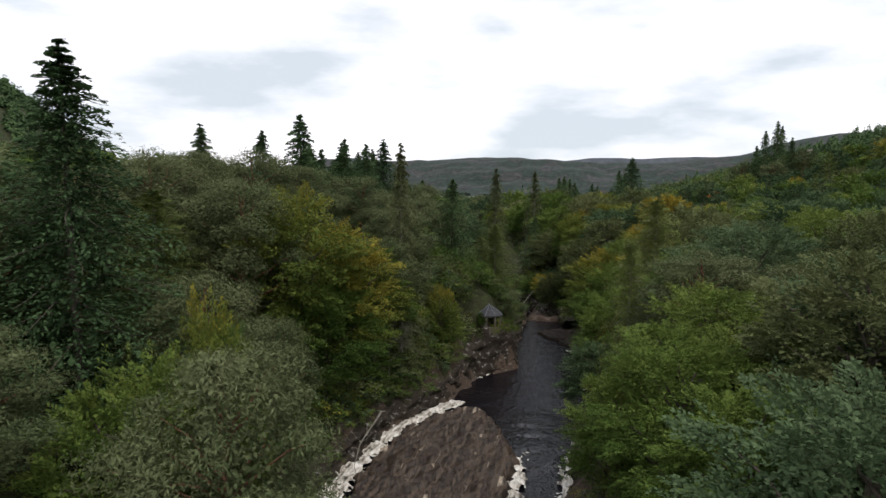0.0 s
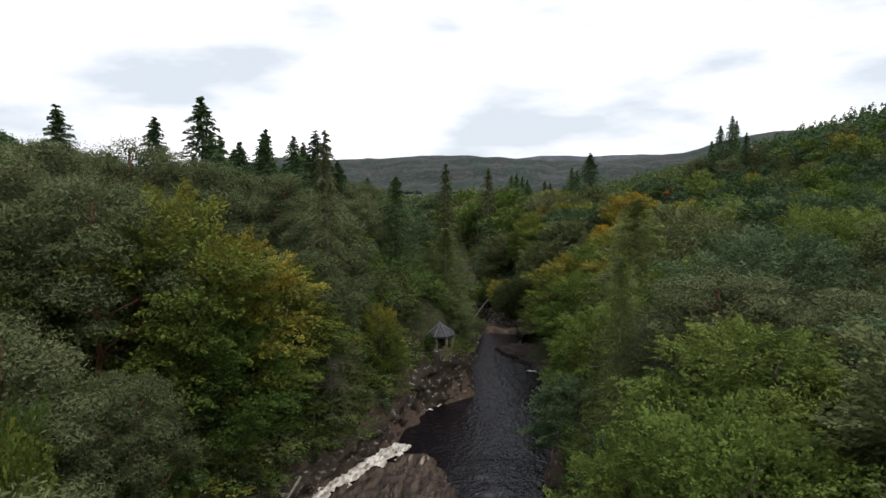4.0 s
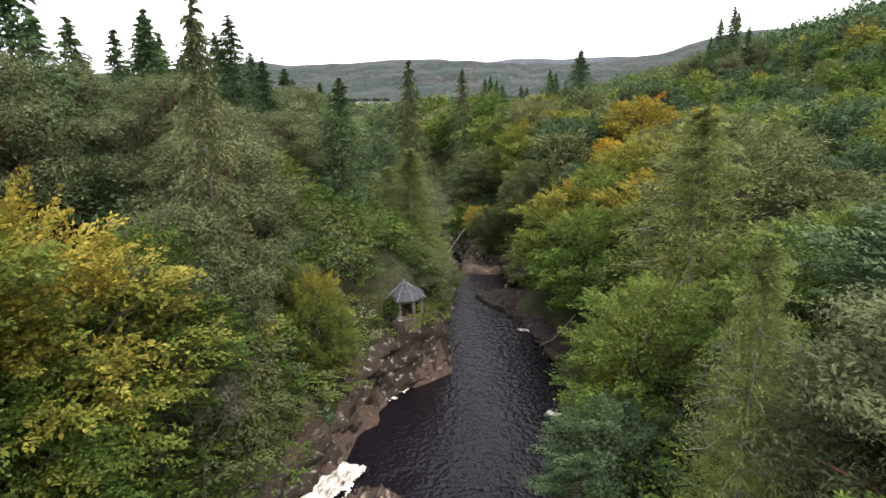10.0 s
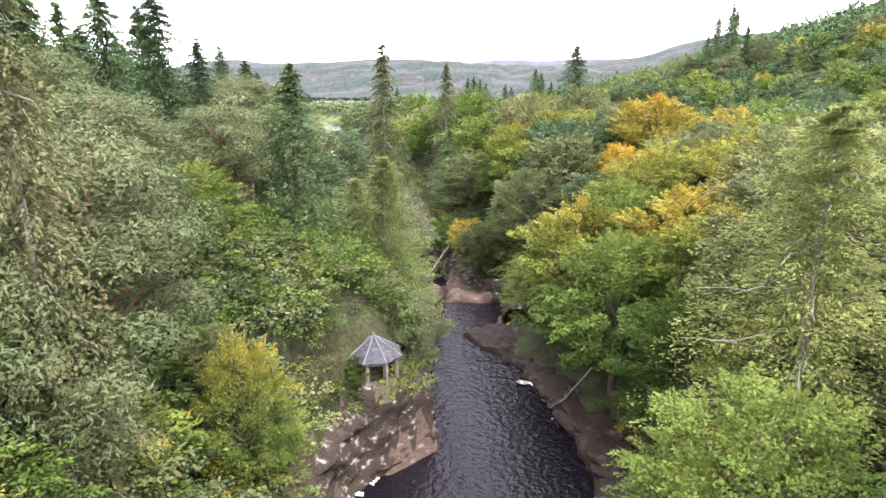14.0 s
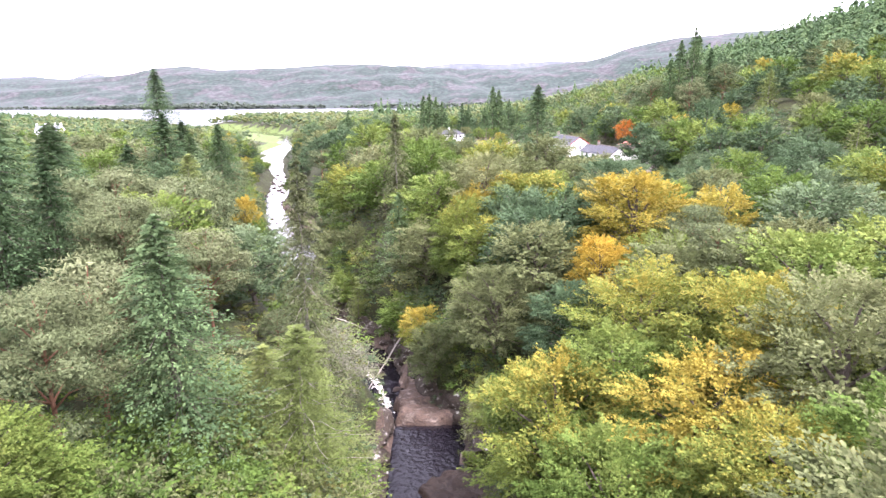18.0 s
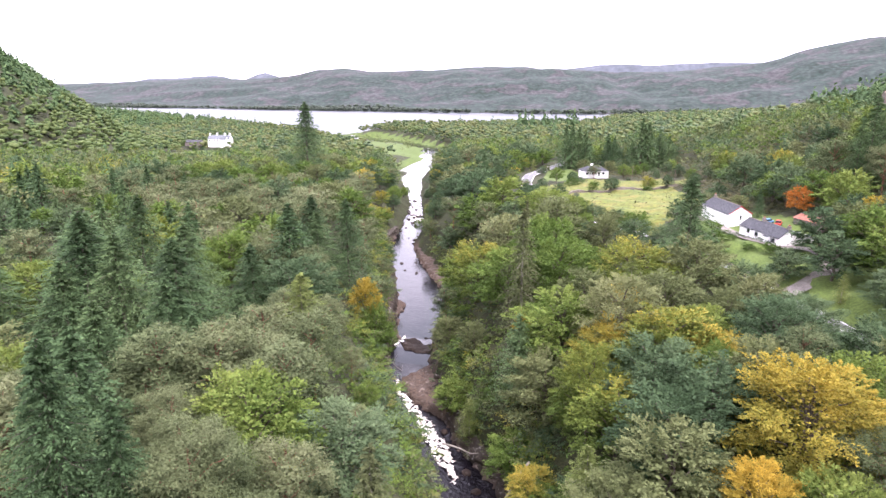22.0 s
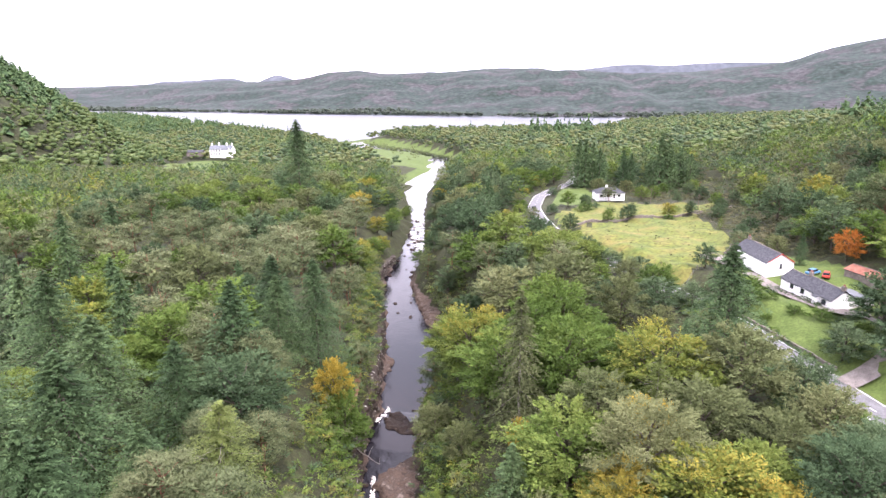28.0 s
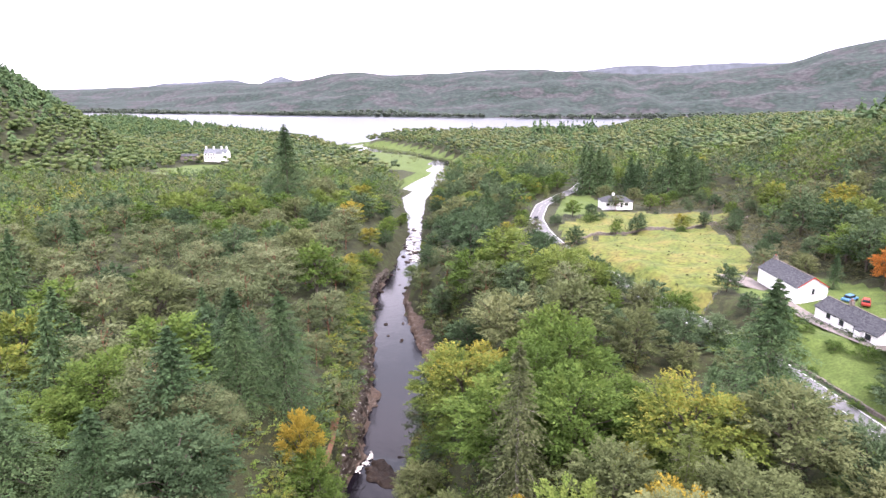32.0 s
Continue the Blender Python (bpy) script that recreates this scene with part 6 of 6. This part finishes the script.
mass("hill_broadleaf_wood", "green broadleaf wood on the lower hill", "woodland", M_HAZEGREEN, tiny_broad, hl[~con], rng.uniform(9, 14, int((~con).sum())), 1.25)
HILL_R = [(122, 40), (124, 300), (136, 400), (150, 560), (172, 700), (420, 760), (900, 500), (700, 0), (300, 0)]
hr = region(HILL_R, 12)
near_hill = (hr[:, 0] < 240) & (hr[:, 1] < 560)
mass("hillside_plantation", "dark conifer plantation high on the hillside", "woodland", M_SPRUCE, tiny_spruce, hr[~near_hill], rng.uniform(14, 20, int((~near_hill).sum())), 1.3)
mass("slope_plantation", "dark green spruces in rows on the slope", "woodland", M_SPRUCE, low_spruce, hr[near_hill], rng.uniform(12, 18, int(near_hill.sum())), 1.45)
lf = np.stack([rng.uniform(-112, -18, 26), rng.uniform(1045, 1085, 26)], 1)
mass("lochside_firs", "row of tall dark firs beside the loch", "woodland", M_SPRUCE, tiny_spruce, lf, rng.uniform(24, 34, 26), 0.8)
mt_ = np.array([(-203, 778), (-267, 845), (-290, 870), (-330, 905), (-232, 790), (-195, 735), (-345, 915), (-315, 893), (-226, 830)], float)
mass("meadow_trees", "single round trees on the meadow by the river mouth", "tree", M_OLIVE, low_broad, mt_, rng.uniform(8, 12, len(mt_)), 1.1)
# bushes overhanging the banks
by = rng.uniform(42, 350, 1300)
sd = np.where(rng.random(1300) < 0.55, -1, 1)
bl_, br_, _ = banks(by)
off = rng.uniform(0.8, 8.0, 1300)
bx = np.where(sd < 0, bl_ - off, br_ + off)
ok = ~((sd < 0) & (by > 96) & (by < 110) & (off < 5.5)) & ~((sd > 0) & (by > 96) & (by < 138) & (off < 6.0)) & ~((sd > 0) & (by > 272) & (by < 346) & (off < 7)) & (np.hypot(bx + 11.6, by - 104.6) > 4)
B_ = np.stack([bx, by], 1)[ok]
ly = rng.uniform(40, 95, 160)
lo = rng.uniform(2.2, 8.5, 160)
B_ = np.concatenate([B_, np.stack([banks(ly)[0] - lo, ly], 1)])
my_ = rng.uniform(52, 97, 190)
mo = rng.uniform(1.2, 7.5, 190)
B_ = np.concatenate([B_, np.stack([banks(my_)[0] - mo, my_], 1)])
lo = np.concatenate([lo, mo + 1.5])
hb = rng.uniform(2.0, 5.2, len(B_)) * np.clip(np.concatenate([off[ok], lo + 1]) / 4.0, 0.4, 1.0)
bank_bush = [round_crown(4, 2.4, 8, 7, 7, 0.125) for _ in range(4)]
for nm, words, mt, k in (("bank_bushes", "green bushes hanging over the rock banks", M_GREEN, 0), ("olive_bank_bushes", "olive birch scrub along the rock banks", M_OLIVE, 1), ("dark_bank_bushes", "dark bushes along the rock banks", M_DEEP, 2), ("yellow_bank_bushes", "yellowing bushes along the rock banks", M_YELLOW, 3)):
    q = np.arange(len(B_)) % 9
    i = {0: q < 4, 1: (q >= 4) & (q < 6), 2: (q >= 6) & (q < 8), 3: q == 8}[k]
    mass(nm, words, "bushes", mt, bank_bush, B_[i], hb[i], 1.1)
# bushes on the knoll round the summerhouse
kx, ky = rng.uniform(-25, -9.5, 300), rng.uniform(99, 126, 300)
ok = (np.hypot(kx + 11.6, ky - 104.6) > 3.4) & (kx < banks(ky)[0] - 1.2) & ~((np.abs(kx + 12) < 3) & (ky < 101))
K_ = np.stack([kx, ky], 1)[ok]
mass("knoll_bushes", "green and olive bushes on the knoll round the summerhouse", "bushes", M_GREEN, bank_bush, K_[::2], rng.uniform(1.8, 4.8, len(K_[::2])), 1.1)
mass("olive_knoll_bushes", "olive scrub on the knoll round the summerhouse", "bushes", M_OLIVE, bank_bush, K_[1::2], rng.uniform(1.8, 4.4, len(K_[1::2])), 1.1)
gy_ = np.array([(9.3, 84), (8.8, 89.5), (10.6, 93), (11.2, 101), (11.8, 106), (-19.0, 87.5), (-17.5, 95.5), (10.4, 78)], float)
mass("golden_bank_bushes", "golden-yellow bushes beside the pool", "bushes", M_GOLD, bank_bush, gy_, rng.uniform(2.6, 4.6, len(gy_)), 0.9)
mass("summerhouse_bush", "bright green bush at the cliff edge beside the summerhouse", "bush", M_YELLOW, bank_bush, np.array([(-8.9, 102.6), (-8.5, 104.6), (-9.3, 103.4), (-8.8, 103.8), (-10.0, 101.9), (-14.4, 102.2), (-14.9, 102.8), (-15.4, 104.0)]), np.array([3.6, 3.4, 3.8, 3.2, 2.2, 2.6, 3.0, 3.4]), 0.8, np.array([6.9, 6.7, 7.0, 6.8, 7.2, 7.3, 7.4, 7.4]))
# clipped hedges round the cottage garden
hedge_plant = [round_crown(1.5, 0.9, 5, 6, 6, 0.07) for _ in range(2)]
for words, a_, b_ in (("low clipped hedge between the garden and the cottages", (40.5, 280), (50.0, 257)), ("clipped hedge along the garden's lower edge", (44.5, 240.5), (53.5, 246.5)), ("clipped hedge beside the road and the lawn", (34.5, 262), (40.5, 243))):
    s_ = np.linspace(0, 1, int(math.dist(a_, b_) / 0.7))[:, None]
    mass("garden_hedge", words, "hedge", M_DEEP, hedge_plant, np.array(a_) * (1 - s_) + np.array(b_) * s_ + rng.normal(size=(len(s_), 2)) * 0.12, rng.uniform(1.15, 1.5, len(s_)), 1.1)
# undergrowth on the gorge slopes
bush = [round_crown(2.2, 1.8, 4, 5, 5, 0.135) for _ in range(4)]
ux, uy = rng.uniform(-70, 55, 6000), rng.uniform(25, 325, 6000)
bl_, br_, _ = banks(uy)
dd = np.where(ux < bl_, bl_ - ux, ux - br_)
ok = (dd > 1.2) & (dd < 45) & ~((ux > br_) & (dd < 5.5) & (uy > 96) & (uy < 138)) & ~((ux > br_) & (dd < 6.5) & (uy > 272) & (uy < 346))
for p in NO_TREES:
    ok &= ~inside(p, ux, uy)
U = np.stack([ux, uy], 1)[ok]
U = U[np.array([np.hypot(ROAD_K[:, 0] - x, ROAD_K[:, 1] - y).min() > 4.5 and np.hypot(x + 11.6, y - 104.6) > 3.2 for x, y in U])]
ua, ub, uc = split(U, (0.45, 0.35, 0.2))
mass("undergrowth", "ferns and low bushes on the gorge sides", "undergrowth", M_FERN, bush, ua, rng.uniform(0.8, 2.6, len(ua)), 1.2)
mass("green_undergrowth", "low green bushes on the gorge sides", "undergrowth", M_GREEN, bush, ub, rng.uniform(1.0, 3.2, len(ub)), 1.2)
mass("dark_undergrowth", "dark low bushes on the gorge sides", "undergrowth", M_DEEP, bush, uc, rng.uniform(1.0, 3.0, len(uc)), 1.2)
vy = rng.uniform(188, 272, 700)
vx = np.interp(vy, [195, 262], [52, 32]) + rng.uniform(-15, -4, 700)
vg = np.stack([vx, vy], 1)
mass("verge_scrub", "low bushes and bracken beside the road", "scrub", M_GREEN, bush, vg[:400], rng.uniform(0.8, 2.6, 400), 1.4)
mass("dark_verge_scrub", "dark low bushes beside the road", "scrub", M_DEEP, bush, vg[400:], rng.uniform(1.0, 3.0, 300), 1.4)
# scrub and rushes on the pasture, scrub on the slope behind
rx, ry_ = rng.uniform(-25, 60, 5000), rng.uniform(280, 430, 5000)
ok = inside(FIELD, rx, ry_) | inside(UPPER_FIELD, rx, ry_)
tuft = [blob(0.6, 0.7, 1, 7, 0.2, 0.0, 0) for _ in range(2)]
R_ = np.stack([rx, ry_], 1)[ok][::3]
mass("rush_tufts", "tufts of rushes and long grass in the pasture", "grass", M_HEATHER, tuft, R_, rng.uniform(0.15, 0.6, len(R_)), 1.3)
sx = region([(40, 312), (45, 338), (39, 390), (54, 422), (60, 450), (150, 480), (140, 320), (76, 290)], 3.4)
sx = np.concatenate([sx, region([(-12, 486), (18, 430), (60, 425), (150, 480), (140, 560), (40, 560)], 5.0)])
mass("hillside_scrub", "low scrub and bracken on the slope above the pasture", "scrub", M_HEATHER, bush, sx, rng.uniform(1.2, 3.2, len(sx)), 1.3)
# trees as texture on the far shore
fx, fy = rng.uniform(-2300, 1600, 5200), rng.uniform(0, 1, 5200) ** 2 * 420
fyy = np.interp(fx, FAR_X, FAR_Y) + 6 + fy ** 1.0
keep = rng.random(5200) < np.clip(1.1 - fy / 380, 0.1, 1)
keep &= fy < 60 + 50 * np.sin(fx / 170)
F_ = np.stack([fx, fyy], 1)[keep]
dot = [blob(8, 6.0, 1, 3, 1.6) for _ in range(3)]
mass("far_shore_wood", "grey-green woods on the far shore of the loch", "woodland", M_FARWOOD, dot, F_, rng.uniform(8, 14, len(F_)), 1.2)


# ---- dead timber in the gorge
def dead_trunk(points, r0):
    pts = np.array(points, float)
    t = np.linspace(0, 1, 8)
    k = np.stack([np.interp(t, np.linspace(0, 1, len(pts)), pts[:, i]) for i in range(3)], 1) + rng.normal(size=(8, 3)) * 0.08
    ob = new("dead_trunk")
    v, f = tube(k, np.linspace(r0, r0 * 0.3, 8), 7)
    mesh_object("stem", v, f, M_PALE, True, ob)
    for i in range(7):
        a = k[3 + i % 5]
        e = a + unit(rng.normal(size=3) + np.array([0, 0, 0.6])) * rng.uniform(0.8, 2.2)
        v, f = tube(curve(a, e, 0.1, 4), np.linspace(r0 * 0.35, 0.02, 4), 4)
        mesh_object("branch", v, f, M_PALE, True, ob)
    return tagged(ob, "bleached fallen trunk leaning down the gorge side", "trunk", "fallen trunks")


for p, r0 in (([(-6.5, 172, 6.0), (-10.5, 166, 1.0), (-14, 161, -3.0)], 0.22), ([(-44.5, 204, 4.0), (-42, 203, 0), (-38, 204, -4.5)], 0.2), ([(-46, 214, 3.0), (-44, 216, -1), (-41, 219, -5.5)], 0.16),
              ([(-22, 181, 1.5), (-17, 184, -2), (-15, 190, -4.6)], 0.18), ([(-19, 66, 6), (-20, 62, 4), (-19.5, 58, 2.8)], 0.14), ([(9, 116, 4.0), (6.5, 115, 1.2), (4.8, 113.5, 0.6)], 0.1)):
    dead_trunk(p, r0)
